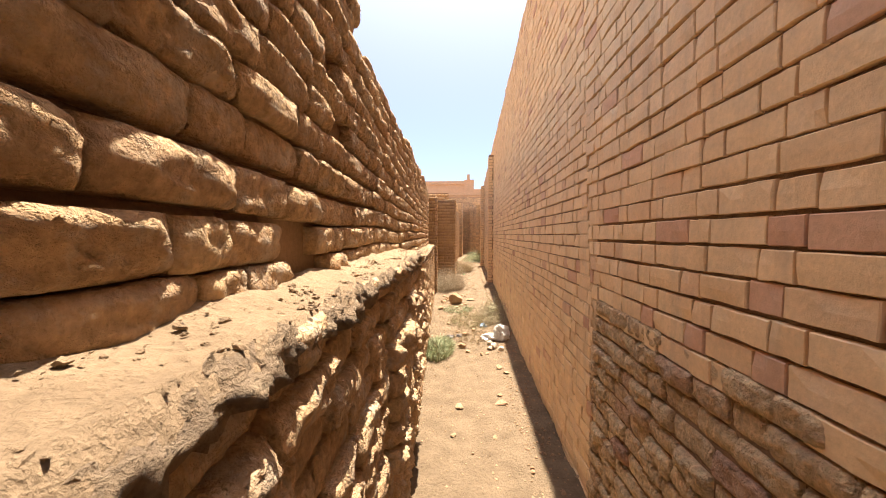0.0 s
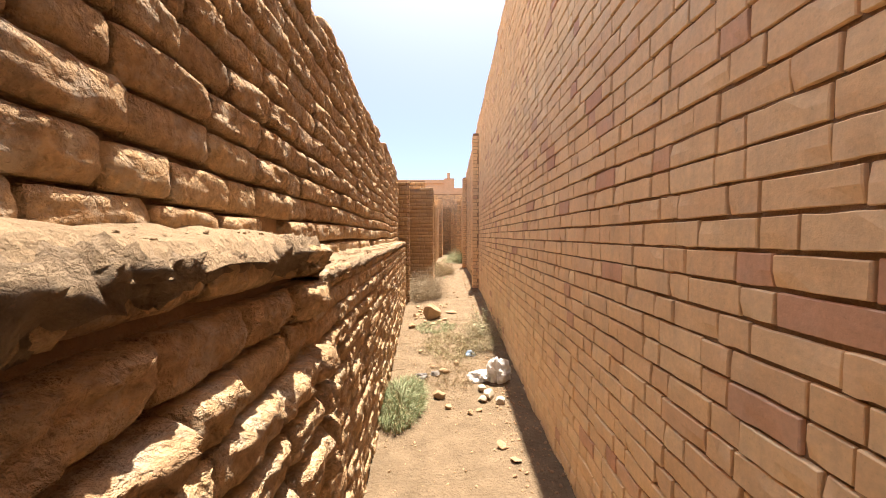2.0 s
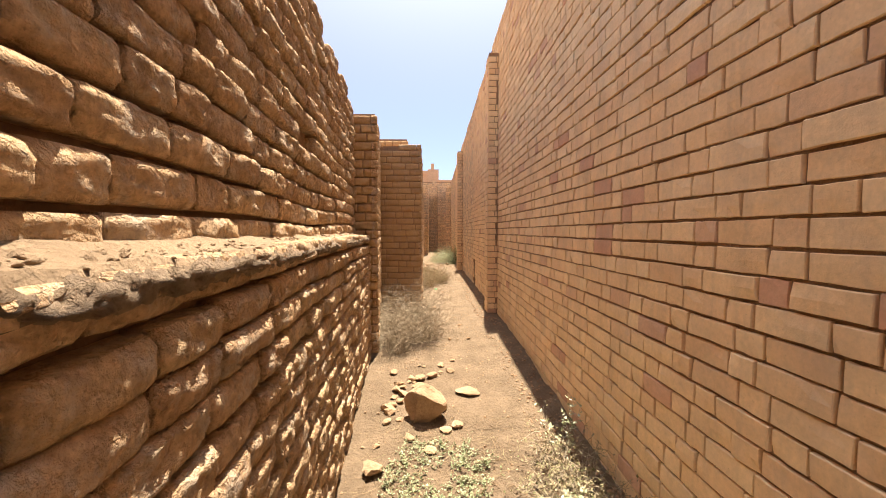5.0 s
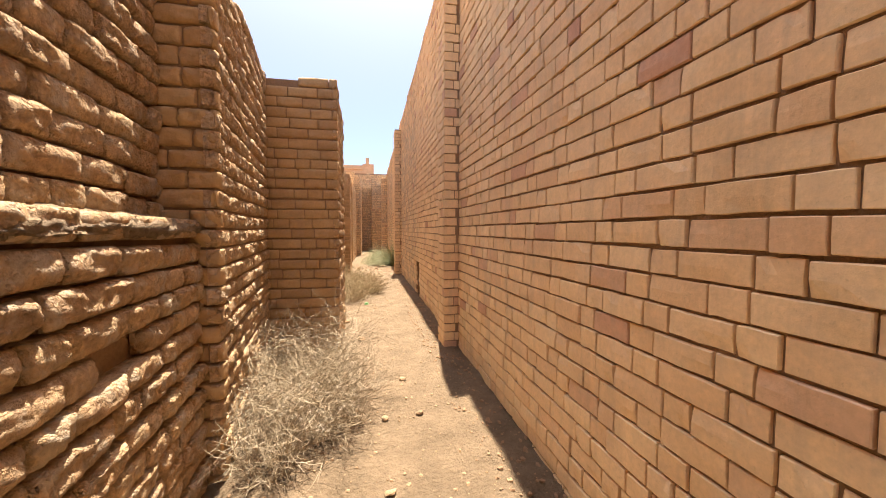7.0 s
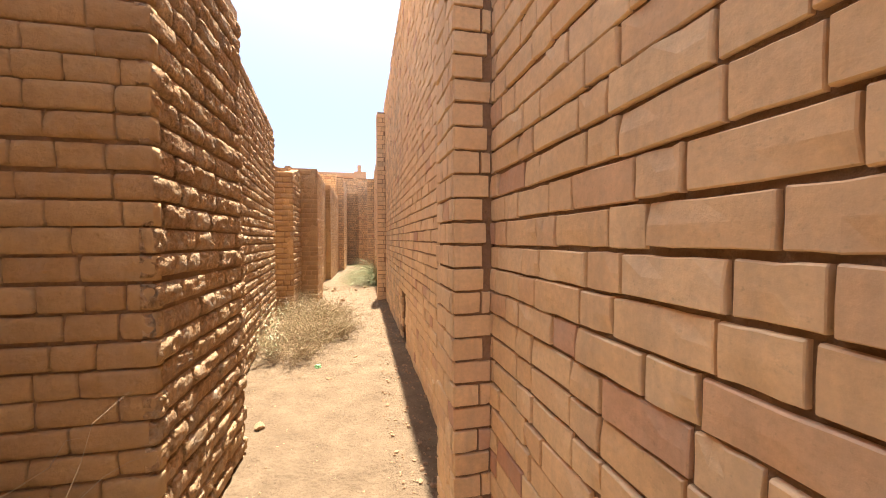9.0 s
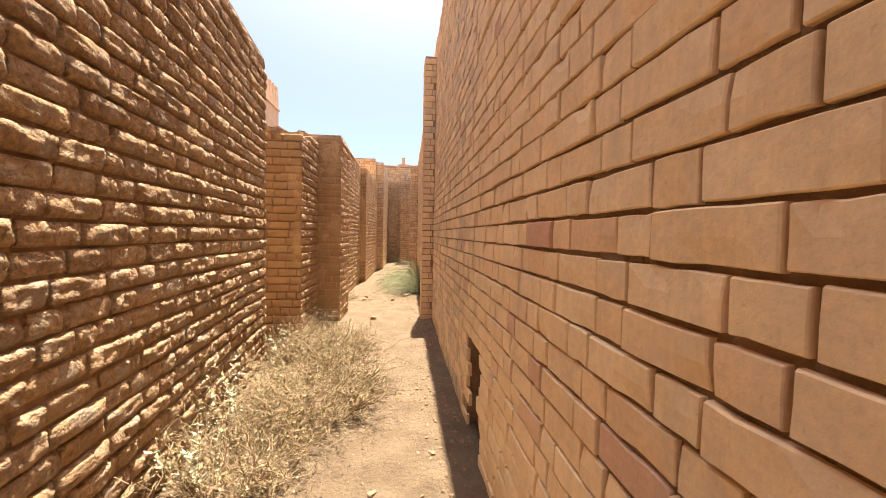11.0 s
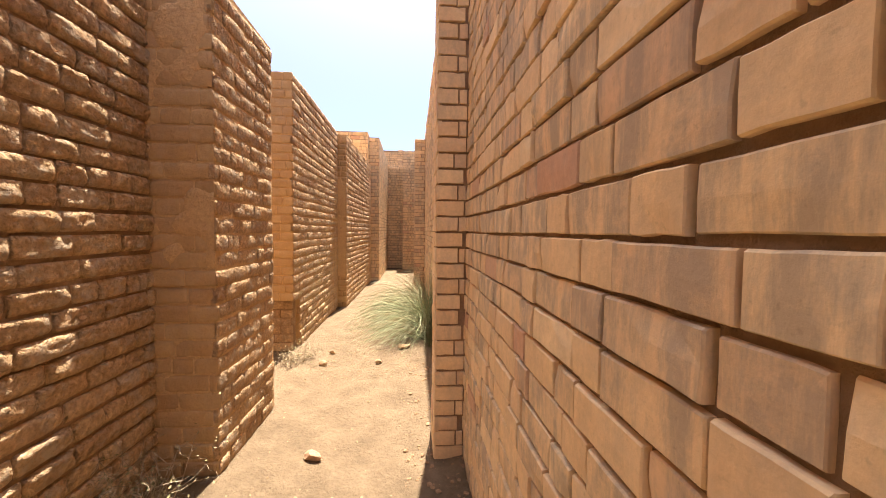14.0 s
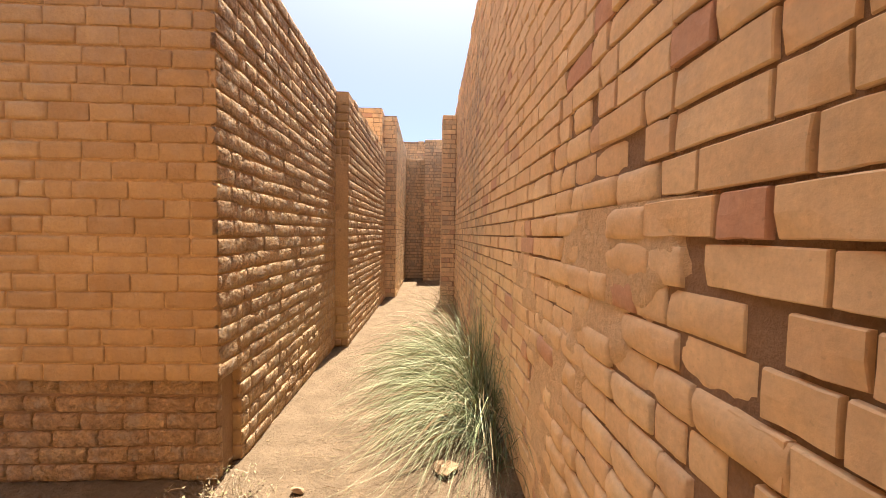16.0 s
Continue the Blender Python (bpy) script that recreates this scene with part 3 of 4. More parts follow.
# ---- broken wall top ----
def loose_bricks(parent, x0, x1, y0, y1, z, count, seed):
    rng = random.Random(seed)
    for _ in range(count):
        v, f = ROUGH[rng.randrange(len(ROUGH))]
        key = ("loose", id(v))
        if key not in SHARED:
            SHARED[key] = mesh_from("brick", v, f, M_OLD[0], True)
        ob = new("brick", SHARED[key])
        yaw = rng.uniform(0, 6.28)
        ob.matrix_world = Matrix.Translation((rng.uniform(x0, x1), rng.uniform(y0, y1), z + rng.uniform(-0.02, 0.03))) @ Euler((-1.57 + rng.uniform(-0.2, 0.2), rng.uniform(-0.2, 0.2), yaw)).to_matrix().to_4x4() @ Matrix.Diagonal((rng.uniform(0.12, 0.24), rng.uniform(0.06, 0.09), rng.uniform(0.1, 0.14), 1))
        ob.parent = parent


for k in range(4):
    loose_bricks(walls["wall_west_5"], -1.3, -0.14 - 0.03 * k, 21.48 + 0.22 * k, 21.70 + 0.22 * k, 2.46 + 0.065 * k, 16, 5 + k)


# ---- vegetation ----
def veg_material(name, stops, rough=0.8):
    n = Nodes(name, rough)
    col = n.ramp(n.random(False), stops)
    col = n.mix(0.5, col, n.ramp(n.noise(30, 3), [(0.3, grey(0.75)), (0.7, grey(1.2))]), "MULTIPLY")
    return n.colour(col)


M_TWIG = veg_material("dry_twigs", [(0, (0.24, 0.18, 0.11)), (0.5, (0.35, 0.275, 0.18)), (1, (0.44, 0.36, 0.25))])
M_STRAW = veg_material("dry_straw", [(0, (0.20, 0.125, 0.065)), (0.6, (0.36, 0.25, 0.14)), (1, (0.25, 0.21, 0.10))])
M_GRASS = veg_material("pale_green_grass", [(0, (0.17, 0.20, 0.095)), (0.35, (0.29, 0.32, 0.17)), (0.7, (0.42, 0.43, 0.27)), (1, (0.52, 0.47, 0.31))])
M_DARK = veg_material("dark_green_grass", [(0, (0.07, 0.095, 0.045)), (0.6, (0.13, 0.16, 0.08)), (1, (0.26, 0.25, 0.14))])
M_LEAF = veg_material("dusty_leaves", [(0, (0.15, 0.16, 0.06)), (0.5, (0.28, 0.235, 0.12)), (1, (0.38, 0.30, 0.18))])
M_GREEN = veg_material("low_green_herb", [(0, (0.18, 0.22, 0.10)), (0.6, (0.30, 0.33, 0.18)), (1, (0.38, 0.38, 0.24))])


def strands(name, parent, material, items, label="", flat=False):
    """items: (points, radius): thin tapering tubes, or flat blades."""
    verts, faces = [], []
    for pts, r in items:
        n = len(pts)
        base = len(verts)
        k = 2 if flat else 3
        for i, p in enumerate(pts):
            d = (pts[min(i + 1, n - 1)] - pts[max(i - 1, 0)])
            d = d.normalized() if d.length > 1e-6 else Vector((0, 0, 1))
            side = d.cross(Vector((0.31, 0.87, 0.38))).normalized()
            up2 = d.cross(side)
            w = r * (1 - 0.85 * i / (n - 1))
            for q in range(k):
                ang = math.pi * 2 * q / k + (hash_angle(base) if flat else 0)
                verts.append(p + side * math.cos(ang) * w + up2 * math.sin(ang) * w)
        for i in range(n - 1):
            for q in range(k if k > 2 else 1):
                q2 = (q + 1) % k
                faces.append((base + i * k + q, base + i * k + q2, base + (i + 1) * k + q2, base + (i + 1) * k + q))
    ob = new(name, mesh_from(name, verts, faces, material))
    ob.parent = parent
    return tagged(ob, label)


def hash_angle(k):
    return (k * 0.61803) % 3.1416


def leaf_mesh(name, parent, material, spots, label=""):
    """spots: (place, way, size): small folded leaves."""
    verts, faces = [], []
    for p, d, s in spots:
        d = d.normalized()
        side = d.cross(Vector((0.2, 0.3, 0.9))).normalized()
        lift = d.cross(side) * s * 0.12
        b = len(verts)
        verts += [p, p + d * s * 0.5 + side * s * 0.3 + lift, p + d * s, p + d * s * 0.5 - side * s * 0.3 + lift]
        faces += [(b, b + 1, b + 2), (b, b + 2, b + 3)]
    ob = new(name, mesh_from(name, verts, faces, material))
    ob.parent = parent
    return tagged(ob, label)


def empty(name, x, y, label, category, group=""):
    ob = new(name)
    ob.location = (x, y, ground_z(x, y))
    return tagged(ob, label, category, group)


def grow(rng, start, way, length, bend, steps=5):
    pts, p, d = [start.copy()], start.copy(), way.normalized()
    for _ in range(steps):
        d = (d + Vector((rng.uniform(-bend, bend), rng.uniform(-bend, bend), rng.uniform(-bend, bend)))).normalized()
        p = p + d * (length / steps)
        pts.append(p.copy())
    return pts


def dry_bush(x, y, rx, ry, height, stems, seed, label, mat=None, leaf=0, leaf_mat=None, name="dry_bush", thick=0.003):
    """A tangled dry bush: stems from the base, each with side twigs."""
    rng = random.Random(seed)
    root = empty(name, x, y, label, "bush")
    tubes, spots = [], []
    for _ in range(stems):
        a, q = rng.uniform(0, 6.283), math.sqrt(rng.random())
        s = Vector((rx * q * math.cos(a) * 0.7, ry * q * math.sin(a) * 0.7, -0.02))
        s.z += ground_z(x + s.x, y + s.y) - ground_z(x, y)
        way = Vector((math.cos(a) * rx * 1.3 * rng.random(), math.sin(a) * ry * 1.3 * rng.random(), height * rng.uniform(0.5, 1.3)))
        ln = height * rng.uniform(0.55, 1.15)
        pts = grow(rng, s, way, ln, 0.45)
        tubes.append((pts, thick))
        for _ in range(6):
            k = rng.randrange(1, len(pts))
            w2 = Vector((rng.uniform(-1, 1), rng.uniform(-1, 1), rng.uniform(-0.25, 0.9)))
            tw = grow(rng, pts[k], w2, ln * rng.uniform(0.2, 0.6), 0.6, 4)
            tubes.append((tw, thick * 0.6))
            for _ in range(leaf):
                spots.append((tw[rng.randrange(1, 5)], Vector((rng.uniform(-1, 1), rng.uniform(-1, 1), rng.uniform(-0.4, 0.8))), rng.uniform(0.010, 0.024)))
    tagged(strands("brushwood", root, mat or M_TWIG, tubes), kind="stuff")
    if spots:
        tagged(leaf_mesh("foliage", root, leaf_mat or M_LEAF, spots, "small dusty leaves"), kind="stuff")
    return root


dry_bush(0.20, 15.0, 0.38, 0.72, 0.60, 420, 1, "grey-beige tangled dry bush against the old brick wall")
dry_bush(0.46, 14.7, 0.24, 0.45, 0.38, 170, 2, "low grey dry bush spreading over the sandy path")
dry_bush(0.16, 14.3, 0.20, 0.34, 0.42, 170, 15, "grey dry twigs leaning out from the old wall")
dry_bush(0.33, 18.9, 0.36, 0.55, 0.42, 230, 3, "straw-brown dry bush with sparse green leaves beside the wall", M_STRAW, 1)
dry_bush(0.52, 19.75, 0.50, 0.66, 0.42, 330, 4, "dry brown weeds with thin stalks on the path edge", M_STRAW, 2, thick=0.004)
dry_bush(0.05, 20.9, 0.40, 0.50, 0.38, 280, 5, "low crumbling dry weeds in front of the broken wall", M_STRAW, 1)
dry_bush(0.45, 20.9, 0.42, 0.70, 0.30, 420, 6, "low sparse dry weeds on the sandy path", M_STRAW, 1)
dry_bush(0.85, 11.25, 0.50, 0.75, 0.14, 520, 7, "flat mat of dry twigs and dusty leaves on the path", M_STRAW, 2)
dry_bush(1.30, 11.6, 0.22, 0.80, 0.30, 240, 8, "leafy dry weeds along the foot of the tall wall", M_TWIG, 3)
dry_bush(0.10, 24.15, 0.16, 0.20, 0.22, 45, 9, "small dry weed at the foot of a wall stub", M_TWIG, 1)
dry_bush(0.02, 22.0, 0.16, 0.22, 0.34, 40, 10, "thin dry weed in the wall corner", M_TWIG, 2)
dry_bush(0.85, 10.25, 0.36, 0.45, 0.12, 300, 12, "matted dry brown stalks and litter on the path", M_STRAW, 0)
dry_bush(0.60, 12.15, 0.40, 0.42, 0.10, 240, 13, "low dusty green herbs beside the boulder", M_LEAF, 3, M_GREEN)
dry_bush(1.42, 28.6, 0.16, 0.8, 0.55, 60, 14, "dry weeds at the foot of the far wall", M_STRAW, 2)


def leafy_weed(x, y, height, stems, seed, label):
    rng = random.Random(seed)
    root = empty("leafy_weed", x, y, label, "plant")
    tubes, spots = [], []
    for _ in range(stems):
        pts = grow(rng, Vector((rng.uniform(-0.05, 0.05), rng.uniform(-0.08, 0.08), -0.01)), Vector((rng.uniform(-0.5, 0.25), rng.uniform(-0.5, 0.5), 1.0)), height * rng.uniform(0.6, 1.1), 0.16, 8)
        tubes.append((pts, 0.0028))
        for p in pts[2:]:
            for _ in range(3):
                spots.append((p, Vector((rng.uniform(-1, 1), rng.uniform(-1, 1), rng.uniform(-0.2, 0.7))), rng.uniform(0.022, 0.045)))
    for tube in tubes:
        strands("stem", root, M_TWIG, [tube])
    tagged(leaf_mesh("foliage", root, M_WEED, spots, "pale dusty green leaves"), kind="stuff")
    return root


M_WEED = veg_material("pale_weed_leaves", [(0, (0.28, 0.30, 0.15)), (0.5, (0.42, 0.43, 0.27)), (1, (0.55, 0.53, 0.38))])
leafy_weed(1.40, 12.25, 0.40, 7, 21, "tall pale leafy weed at the foot of the brick wall")
leafy_weed(1.33, 11.75, 0.34, 6, 22, "pale leafy weed growing beside the brick wall")
leafy_weed(0.02, 19.3, 0.50, 6, 23, "thin leafy weed standing against the worn wall")
leafy_weed(0.20, 18.7, 0.36, 5, 24, "green leafy weed among dry stalks")
leafy_weed(-0.12, 20.75, 0.30, 5, 25, "green leafy weed in front of the broken wall")


def seed_weed(x, y, height, stems, seed, label):
    """Thin dry stalks that branch near the top and end in small starry seed heads."""
    rng = random.Random(seed)
    root = empty("seed_weed", x, y, label, "plant")
    spikes = []
    for _ in range(stems):
        way = Vector((rng.uniform(-0.6, 0.7), rng.uniform(-0.6, 0.4), 1.0))
        pts = grow(rng, Vector((rng.uniform(-0.06, 0.06), rng.uniform(-0.06, 0.06), -0.01)), way, height * rng.uniform(0.6, 1.1), 0.22, 8)
        strands("stem", root, M_TWIG, [(pts, 0.0026)])
        tips = [pts[-1]]
        for k in range(3, 8):
            twig = grow(rng, pts[k], Vector((rng.uniform(-1, 1), rng.uniform(-1, 1), rng.uniform(0.1, 0.9))), height * rng.uniform(0.08, 0.2), 0.4, 3)
            spikes.append((twig, 0.0014))
            tips.append(twig[-1])
        for p in tips:
            for _ in range(9):
                d = Vector((rng.uniform(-1, 1), rng.uniform(-1, 1), rng.uniform(-0.6, 1))).normalized()
                spikes.append(([p, p + d * 0.007, p + d * 0.015], 0.0026))
    tagged(strands("seed_tuft", root, M_SEED, spikes, "pale starry dry seed heads"), kind="stuff")
    return root


M_SEED = veg_material("pale_seed_heads", [(0, (0.42, 0.34, 0.24)), (1, (0.62, 0.54, 0.42))])
seed_weed(0.10, 20.75, 0.42, 5, 61, "dry stalks with pale seed heads by the broken wall")
seed_weed(0.24, 20.95, 0.34, 4, 62, "dry stalks with pale seed heads by the broken wall")
seed_weed(0.30, 14.35, 0.45, 6, 63, "dry stalks with pale seed heads in the bush")
seed_weed(0.08, 14.55, 0.50, 6, 64, "dry stalks with pale seed heads in the bush")
seed_weed(0.55, 14.55, 0.32, 5, 65, "dry stalks with pale seed heads in the bush")


def grass_clump(x, y, rx, ry, height, blades, seed, label, lean=(-0.5, -0.75), name="grass_clump", mat=None):
    """Long arching blades that fall over to one side."""
    rng = random.Random(seed)
    root = empty(name, x, y, label, "grass")
    items = []
    for _ in range(blades):
        a, q = rng.uniform(0, 6.283), math.sqrt(rng.random())
        p = Vector((rx * q * math.cos(a), ry * q * math.sin(a), -0.01))
        p.z += ground_z(x + p.x, y + p.y) - ground_z(x, y)
        turn = rng.gauss(0, 0.45)
        lx, ly = lean[0] * math.cos(turn) - lean[1] * math.sin(turn), lean[0] * math.sin(turn) + lean[1] * math.cos(turn)
        push = rng.uniform(0.15, 1.15)
        out = Vector((math.cos(a) * 0.4 + lx * push, math.sin(a) * 0.4 + ly * push, 0))
        ln = height * rng.uniform(0.55, 1.45)
        stiff = rng.uniform(0.14, 0.30)
        d = Vector((out.x * 0.45 + rng.gauss(0, 0.18), out.y * 0.45 + rng.gauss(0, 0.18), 1.0)).normalized()
        pts = [p.copy()]
        for k in range(7):
            d = (d + Vector((out.x * 0.20, out.y * 0.20, -stiff * (0.5 + k * 0.24))) + Vector((rng.uniform(-0.09, 0.09), rng.uniform(-0.09, 0.09), rng.uniform(-0.05, 0.05)))).normalized()
            nxt = pts[-1] + d * (ln / 7)
            nxt.z = max(nxt.z, 0.012 + rng.uniform(0, 0.05))
            if x + nxt.x > XR - 0.02:
                nxt.x = XR - 0.02 - x
            pts.append(nxt)
        items.append((pts, rng.uniform(0.0018, 0.0042)))
    dry = [it for k, it in enumerate(items) if k % 7 == 0]
    tagged(strands("turf", root, mat or M_GRASS, [it for k, it in enumerate(items) if k % 7], flat=True), kind="stuff")
    tagged(strands("dry_turf", root, M_STRAW, dry, "dry straw-coloured blades", flat=True), kind="stuff")
    return root


grass_clump(1.40, 25.65, 0.15, 0.85, 0.80, 1900, 31, "large clump of pale green grass drooping over the path", (-1.35, -0.5))
grass_clump(1.50, 25.3, 0.06, 0.85, 0.72, 420, 32, "tall darker green grass at the foot of the brick wall", (-0.25, -0.35), mat=M_DARK)
grass_clump(0.36, 9.62, 0.22, 0.55, 0.10, 2600, 33, "low tuft of dusty green grass by the old wall", (0.2, 0.0), "grass_tuft", M_GREEN)


def straw_scatter(x0, x1, y0, y1, count, seed, label):
    rng = random.Random(seed)
    items = []
    for _ in range(count):
        x, y = rng.uniform(x0, x1), rng.uniform(y0, y1)
        a, ln = rng.uniform(0, 6.28), rng.uniform(0.04, 0.22)
        pts = []
        for k in range(4):
            px, py = x + math.cos(a) * ln * k / 3, y + math.sin(a) * ln * k / 3
            a += rng.uniform(-0.25, 0.25)
            pts.append(Vector((px, py, ground_z(px, py) + 0.004 + 0.01 * rng.random())))
        items.append((pts, rng.uniform(0.0008, 0.0018)))
    ob = strands("straw_litter", None, M_STRAW, items)
    return tagged(ob, label, "straw", kind="stuff")


straw_scatter(0.25, 1.45, 23.6, 25.2, 260, 41, "loose dry straws lying on the sandy path")
straw_scatter(0.1, 1.35, 9.6, 12.8, 1100, 42, "dry straws and stalks lying on the path")
straw_scatter(0.0, 1.0, 17.8, 21.6, 380, 43, "dry straws below the weeds")


# ---- stones ----
def stone_mesh(name, rng, size, material, rough=0.5, sub=3, smooth=False):
    bm = bmesh.new()
    bmesh.ops.create_icosphere(bm, subdivisions=sub, radius=0.5)
    o = Vector((rng.uniform(-50, 50), rng.uniform(-50, 50), rng.uniform(-50, 50)))
    planes = [(Vector((rng.uniform(-1, 1), rng.uniform(-1, 1), rng.uniform(-1, 1))).normalized(), rng.uniform(0.20, 0.40)) for _ in range(8)]
    for v in bm.verts:
        p = v.co.copy()
        for nn, dd in planes:
            t = p.dot(nn)
            if t > dd:
                p -= nn * (t - dd)
        p *= 1 + rough * 0.25 * noise.noise(p * 3 + o) + rough * 0.1 * noise.noise(p * 9 + o)
        v.co = Vector((p.x * size[0], p.y * size[1], p.z * size[2])) * 1.25
    me = bpy.data.meshes.new(name)
    bm.to_mesh(me)
    bm.free()
    me.materials.append(material)
    if smooth:
        me.polygons.foreach_set("use_smooth", [True] * len(me.polygons))
    return me


def stone(name, x, y, size, seed, label, material=None, turn=0, sink=0.1, category="stone", group="", sub=3):
    rng = random.Random(seed)
    me = stone_mesh(name, rng, size, material or M_STONE, sub=sub)
    ob = new(name, me)
    low_z = min((Euler((0, 0, 0)).to_matrix() @ v.co).z for v in me.vertices)
    ob.location = (x, y, ground_z(x, y) - low_z - sink * size[2])
    ob.rotation_euler = (0, 0, radians(turn))
    return tagged(ob, label, category, group)


M_BROKEN = plain_material("broken_brick", (0.44, 0.25, 0.15), (0.56, 0.35, 0.21), 8, 60, 0.8)
M_WHITE = plain_material("white_plaster_rubble", (0.46, 0.37, 0.27), (0.60, 0.50, 0.38), 9, 60, 0.6)
stone("boulder", 0.50, 12.77, (0.27, 0.22, 0.27), 1, "pale sandy boulder with flat broken faces on the path", turn=25, sub=4)
stone("flat_stone", 0.86, 13.18, (0.20, 0.13, 0.05), 2, "flat pale stone slab lying on the path", turn=-15)
rs = random.Random(77)
for k, (x, y, s) in enumerate([(0.32, 13.15, 0.10), (0.26, 13.3, 0.11), (0.38, 13.42, 0.09), (0.56, 13.5, 0.09), (0.66, 13.75, 0.07), (0.74, 13.6, 0.07), (0.24, 12.95, 0.08), (0.66, 12.62, 0.08), (0.20, 12.2, 0.12), (0.33, 12.75, 0.07), (0.45, 13.3, 0.08), (0.60, 16.31, 0.07), (0.95, 15.1, 0.05), (0.78, 14.55, 0.05), (1.02, 14.6, 0.04), (0.76, 10.35, 0.10), (0.72, 9.75, 0.11), (0.80, 9.55, 0.08), (1.02, 9.45, 0.06), (1.10, 9.5, 0.05), (0.62, 10.5, 0.05), (0.9, 10.6, 0.07), (0.44, 11.0, 0.06), (0.72, 7.75, 0.09), (1.05, 7.2, 0.05), (0.68, 7.2, 0.05), (1.22, 8.9, 0.09), (1.3, 8.7, 0.07), (1.16, 8.05, 0.06), (0.42, 17.15, 0.07), (0.8, 18.0, 0.05), (1.02, 18.6, 0.04), (0.4, 24.0, 0.07), (0.42, 24.35, 0.06), (0.95, 24.05, 0.07), (1.2, 24.5, 0.13)]):
    stone("loose_stone", x, y, (s * rs.uniform(0.9, 1.3), s * rs.uniform(0.8, 1.1), s * rs.uniform(0.45, 0.75)), 100 + k, "small dusty broken stone lying on the sandy path", turn=rs.uniform(0, 360), group="loose stones on the path", sub=2)
for k, (x, y, s) in enumerate([(1.22, 9.75, 0.13), (1.30, 9.62, 0.10), (1.14, 9.68, 0.09), (1.17, 9.9, 0.10)]):
    stone("plaster_lump", x, y, (s, s * 0.8, s * 0.7), 160 + k, "whitish lump of broken plaster beside the plastic bag", M_WHITE, rs.uniform(0, 360), 0.1, "rubble", "plaster lumps by the bag", 2)
stone("broken_brick", 0.70, 22.42, (0.13, 0.055, 0.05), 171, "elongated broken piece of pale brick on the path", M_BROKEN, 155, 0.1, "brick", sub=2)
stone("broken_brick", 1.18, 7.85, (0.16, 0.07, 0.05), 172, "broken brick lying near the foot of the wall", M_BROKEN, 5, 0.2, "brick", sub=2)


def pebbles(name, count, seed, x0, x1, y0, y1, small, large, material, label):
    """Uncounted crumbs of earth and stone."""
    rng = random.Random(seed)
    shapes = []
    for _ in range(6):
        me = stone_mesh("crumb", rng, (1, 1, 0.7), material, sub=1)
        shapes.append((np.array([v.co[:] for v in me.vertices]), [tuple(p.vertices) for p in me.polygons]))
        bpy.data.meshes.remove(me)
    allv, allf, base = [], [], 0
    for _ in range(count):
        x, y = rng.uniform(x0, x1), rng.uniform(y0, y1)
        s = small + (large - small) * rng.random() ** 3
        v, f = shapes[rng.randrange(6)]
        c, q = math.cos(rng.uniform(0, 6.28)), math.sin(rng.uniform(0, 6.28))
        m = np.array(Euler((rng.uniform(-0.5, 0.5), rng.uniform(-0.5, 0.5), rng.uniform(0, 6.28))).to_matrix())
        allv.append((v * s) @ m.T + np.array((x, y, ground_z(x, y) + 0.12 * s)))
        allf.extend([tuple(i + base for i in t) for t in f])
        base += len(v)
    ob = new(name, mesh_from(name, np.concatenate(allv), allf, material))
    return tagged(ob, label, "pebbles", kind="stuff")


pebbles("gravel", 2600, 51, 0.0, 1.45, 5, 16, 0.004, 0.028, M_STONE, "small stones and crumbs scattered on the path")
pebbles("gravel", 1500, 52, 0.0, 1.45, 16, 27, 0.003, 0.02, M_STONE, "fine grit scattered on the trodden path")
pebbles("earth_clods", 3000, 53, 1.25, 1.60, 4.5, 24, 0.006, 0.035, M_MORTAR, "crumbly earth clods along the foot of the wall")


rb = random.Random(9)
for k in range(26):
    s = rb.uniform(0.03, 0.095)
    stone("loose_stone", rb.uniform(0.18, 0.78), rb.uniform(12.3, 13.9), (s * 1.3, s, s * 0.6), 300 + k, "small angular broken stone near the boulder", turn=rb.uniform(0, 360), group="loose stones on the path", sub=2)

# crumbs of dried mud on the ledge
lr = random.Random(4)
lv, lf = [], []
crumb = stone_mesh("crumb", lr, (1, 1, 0.6), M_LEDGE, sub=1)
cvs, cfs = np.array([v.co[:] for v in crumb.vertices]), [tuple(p.vertices) for p in crumb.polygons]
bpy.data.meshes.remove(crumb)
for _ in range(2600):
    y, w = lr.uniform(2.5, 14), lr.random()
    s = 0.004 + 0.016 * lr.random() ** 3
    m = np.array(Euler((lr.uniform(-0.4, 0.4), lr.uniform(-0.4, 0.4), lr.uniform(0, 6.28))).to_matrix())
    b = sum(len(q) for q in lv)
    lv.append((cvs * s) @ m.T + np.array((xl(y, OFF + 0.01) + 0.13 * w, y, ledge_z(y) + 0.02 * (1 - w) ** 2 + 0.001)))
    lf.extend([tuple(i + b for i in q) for q in cfs])
    if len(lv) % 200 == 0:
        lv = [np.concatenate(lv)]
ob = new("mud_crumbs", mesh_from("mud_crumbs", np.concatenate(lv), lf, M_LEDGE))
tagged(ob, "dried mud crumbs lying on the ledge", "crumbs", kind="stuff")


# ---- litter ----
def plastic_material():
    n = Nodes("white_plastic_film", 0.35)
    n.b.inputs["Transmission Weight"].default_value = 0.25
    n.b.inputs["Specular IOR Level"].default_value = 0.5
    return n.colour(n.ramp(n.noise(14, 4), [(0.3, (0.66, 0.62, 0.56)), (0.7, (0.84, 0.81, 0.76))]))


M_BAG = plastic_material()


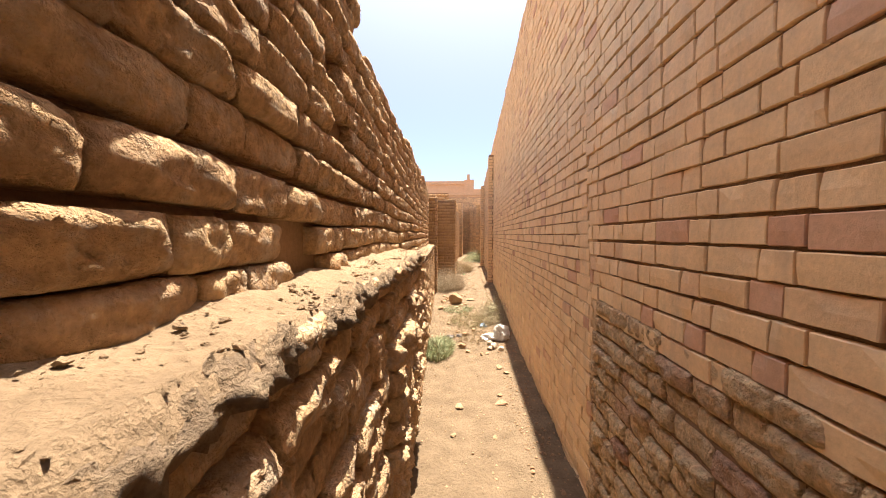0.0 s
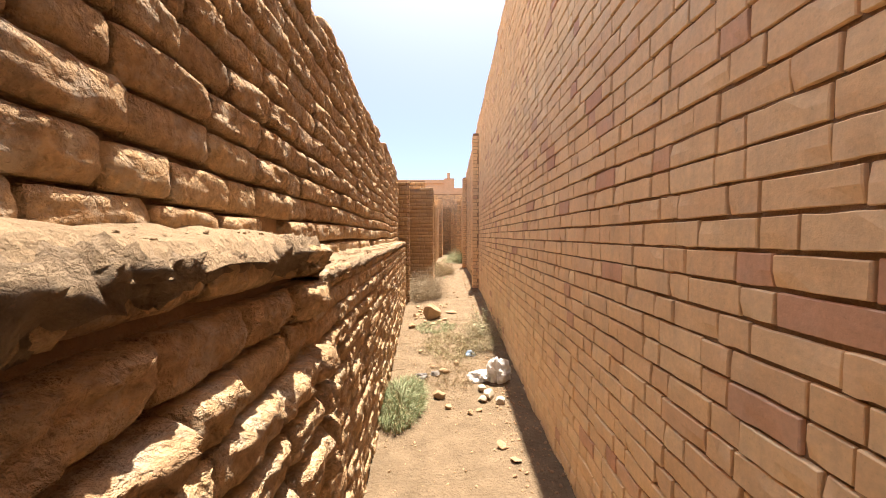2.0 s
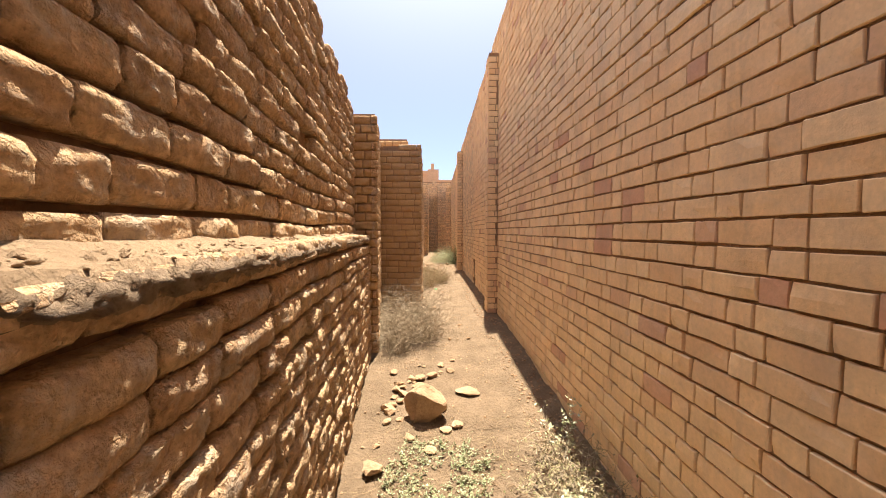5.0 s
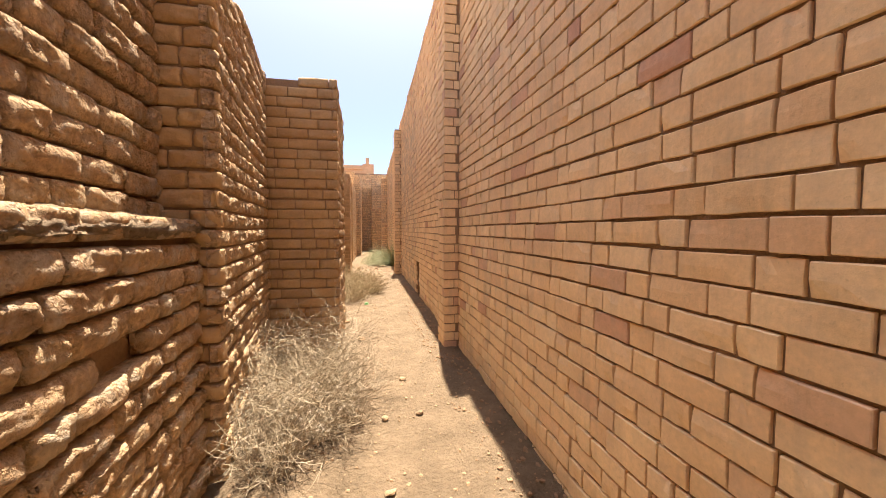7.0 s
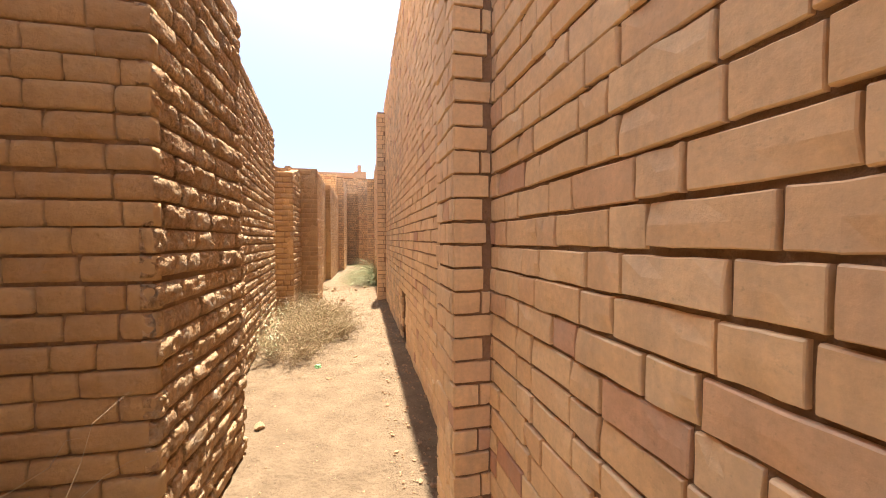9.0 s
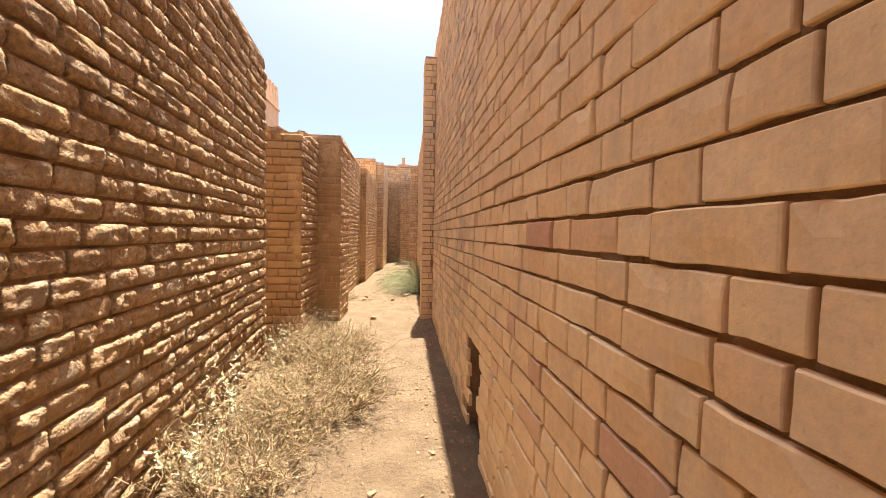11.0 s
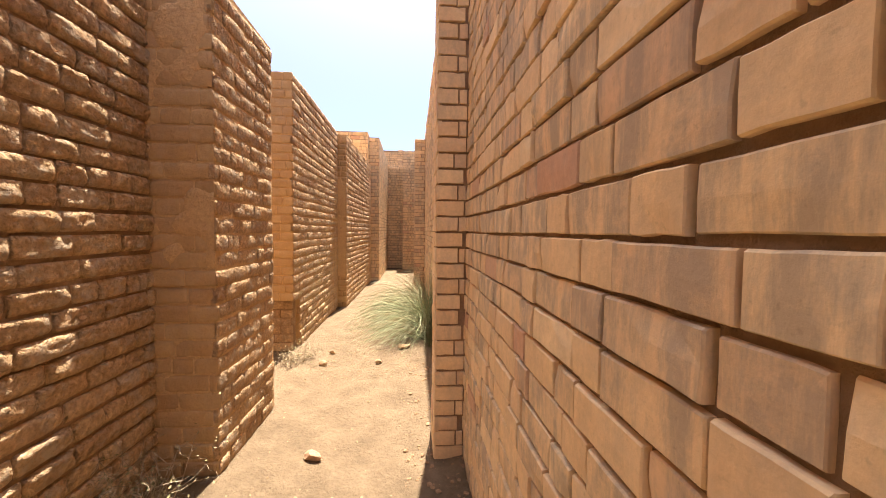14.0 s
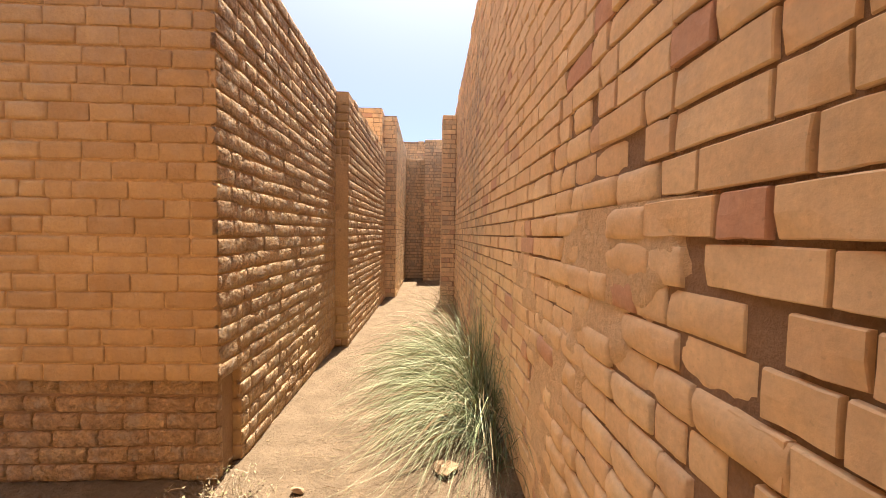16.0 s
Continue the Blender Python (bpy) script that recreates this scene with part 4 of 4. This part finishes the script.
def crumpled(name, x, y, size, seed, material, label, category, lift=0.0):
    bm = bmesh.new()
    bmesh.ops.create_icosphere(bm, subdivisions=4, radius=0.5)
    o = Vector((seed * 3.1, seed * 1.7, 0.4))
    for v in bm.verts:
        p = v.co.copy()
        r = 1 + 0.9 * noise.noise(p * 2.4 + o) + 0.30 * abs(noise.noise(p * 6 + o)) + 0.12 * noise.noise(p * 15 + o)
        p *= r
        v.co = Vector((p.x * size[0], p.y * size[1], max(-0.36, p.z) * size[2]))
    zmin = min(v.co.z for v in bm.verts)
    me = bpy.data.meshes.new(name)
    bm.to_mesh(me)
    bm.free()
    me.materials.append(material)
    ob = new(name, me)
    ob.location = (x, y, ground_z(x, y) - zmin - 0.01 + lift)
    return tagged(ob, label, category)


crumpled("plastic_bag", 1.36, 10.12, (0.20, 0.20, 0.26), 2, M_BAG, "crumpled white translucent plastic bag lying by the wall", "plastic bag")
crumpled("plastic_sheet", 1.18, 10.18, (0.22, 0.16, 0.10), 5, M_BAG, "crumpled whitish plastic sheet lying on the path", "plastic")
M_BLUE = plain_material("blue_plastic", (0.16, 0.24, 0.36), (0.28, 0.36, 0.46), 20, 60, 0.2, 0.5)
M_RAG = plain_material("dark_rag", (0.10, 0.09, 0.085), (0.30, 0.27, 0.24), 16, 60, 0.5, 0.9)
M_GBAG = plain_material("green_plastic", (0.22, 0.50, 0.22), (0.32, 0.60, 0.30), 20, 60, 0.2, 0.5)
crumpled("plastic_scrap", 1.10, 10.95, (0.11, 0.09, 0.09), 7, M_BLUE, "crumpled blue-grey plastic scrap among dry stalks", "plastic")
crumpled("rag", 0.52, 10.25, (0.14, 0.10, 0.06), 8, M_RAG, "dark grey rag crumpled on the sandy path", "rag")
crumpled("rag", 0.66, 10.3, (0.10, 0.08, 0.05), 9, M_RAG, "small dark rag beside dry stalks", "rag")
crumpled("plastic_scrap", 0.66, 18.35, (0.05, 0.05, 0.05), 10, M_GBAG, "small bright green plastic scrap in dry weeds", "plastic")


# ---- far buildings ----
def far_box(parent, name, x0, x1, y0, y1, z0, z1, label=""):
    bm = bmesh.new()
    bmesh.ops.create_cube(bm, size=1)
    for v in bm.verts:
        v.co = Vector(((x0 + x1) / 2 + v.co.x * (x1 - x0), (y0 + y1) / 2 + v.co.y * (y1 - y0), (z0 + z1) / 2 + v.co.z * (z1 - z0)))
    return part(name, bm, M_FAR, parent, label)


palace = tagged(new("palace"), "distant ochre brick palace with a pinnacle", "building")
far_box(palace, "wall", -40, 0.0, 77, 95, -1, 11.7)
far_box(palace, "wall", 0.0, 1.9, 76.8, 95, -1, 12.2)
far_box(palace, "wall", 1.9, 40, 77, 95, -1, 10.4)
far_box(palace, "parapet", -40, 0.0, 76.75, 77.0, 11.3, 11.95)
far_box(palace, "pinnacle", 0.55, 1.1, 76.7, 77.2, 12.2, 13.2)
far_box(palace, "front_wall", -30, 30, 62, 63, -1, 7.6)
far_box(palace, "cornice", -30, 30, 61.8, 63, 7.6, 8.0)
for k in range(5):
    far_box(palace, "buttress", -9 + k * 4.2, -8.2 + k * 4.2, 61.5, 62, -1, 7.2)

fort = tagged(new("fortress_wall"), "pale ochre fortress wall with stepped battlements", "fortress")


def merlon(parent, x, y, z, w, h):
    """A stepped merlon: three shrinking tiers in one mesh."""
    verts, faces = [], []
    for k, (ww, zz0, zz1) in enumerate(((w, 0, h * 0.4), (w * 0.66, h * 0.4, h * 0.7), (w * 0.33, h * 0.7, h))):
        b = len(verts)
        for zz in (zz0, zz1):
            for sx, sy in ((-1, -1), (1, -1), (1, 1), (-1, 1)):
                verts.append((x + sx * 0.14, y + sy * ww / 2, z + zz))
        faces += [(b, b + 1, b + 2, b + 3), (b + 4, b + 5, b + 6, b + 7)] + [(b + i, b + (i + 1) % 4, b + 4 + (i + 1) % 4, b + 4 + i) for i in range(4)]
    ob = new("merlon", mesh_from("merlon", verts, faces, M_FAR))
    ob.parent = parent


far_box(fort, "wall", -9.0, -5.3, 27.6, 33.2, -1, 6.95)
far_box(fort, "string_course", -9.0, -5.25, 27.6, 33.2, 6.25, 6.33)
far_box(fort, "turret", -5.95, -5.28, 33.2, 36.75, -1, 7.95)
far_box(fort, "string_course", -6.0, -5.22, 33.15, 36.8, 7.35, 7.43)
far_box(fort, "gate_tower", -10.0, -5.6, 18.0, 27.6, -1, 11.5)
for k in range(12):
    merlon(fort, -5.45, 27.9 + k * 0.45, 6.95, 0.36, 0.45)
for k in range(8):
    merlon(fort, -5.43, 33.42 + k * 0.45, 7.95, 0.36, 0.55)
merlon(fort, -5.80, 33.42, 7.95, 0.36, 0.55)

# ---- bricks last ----
for job in LATER:
    lay(*job)
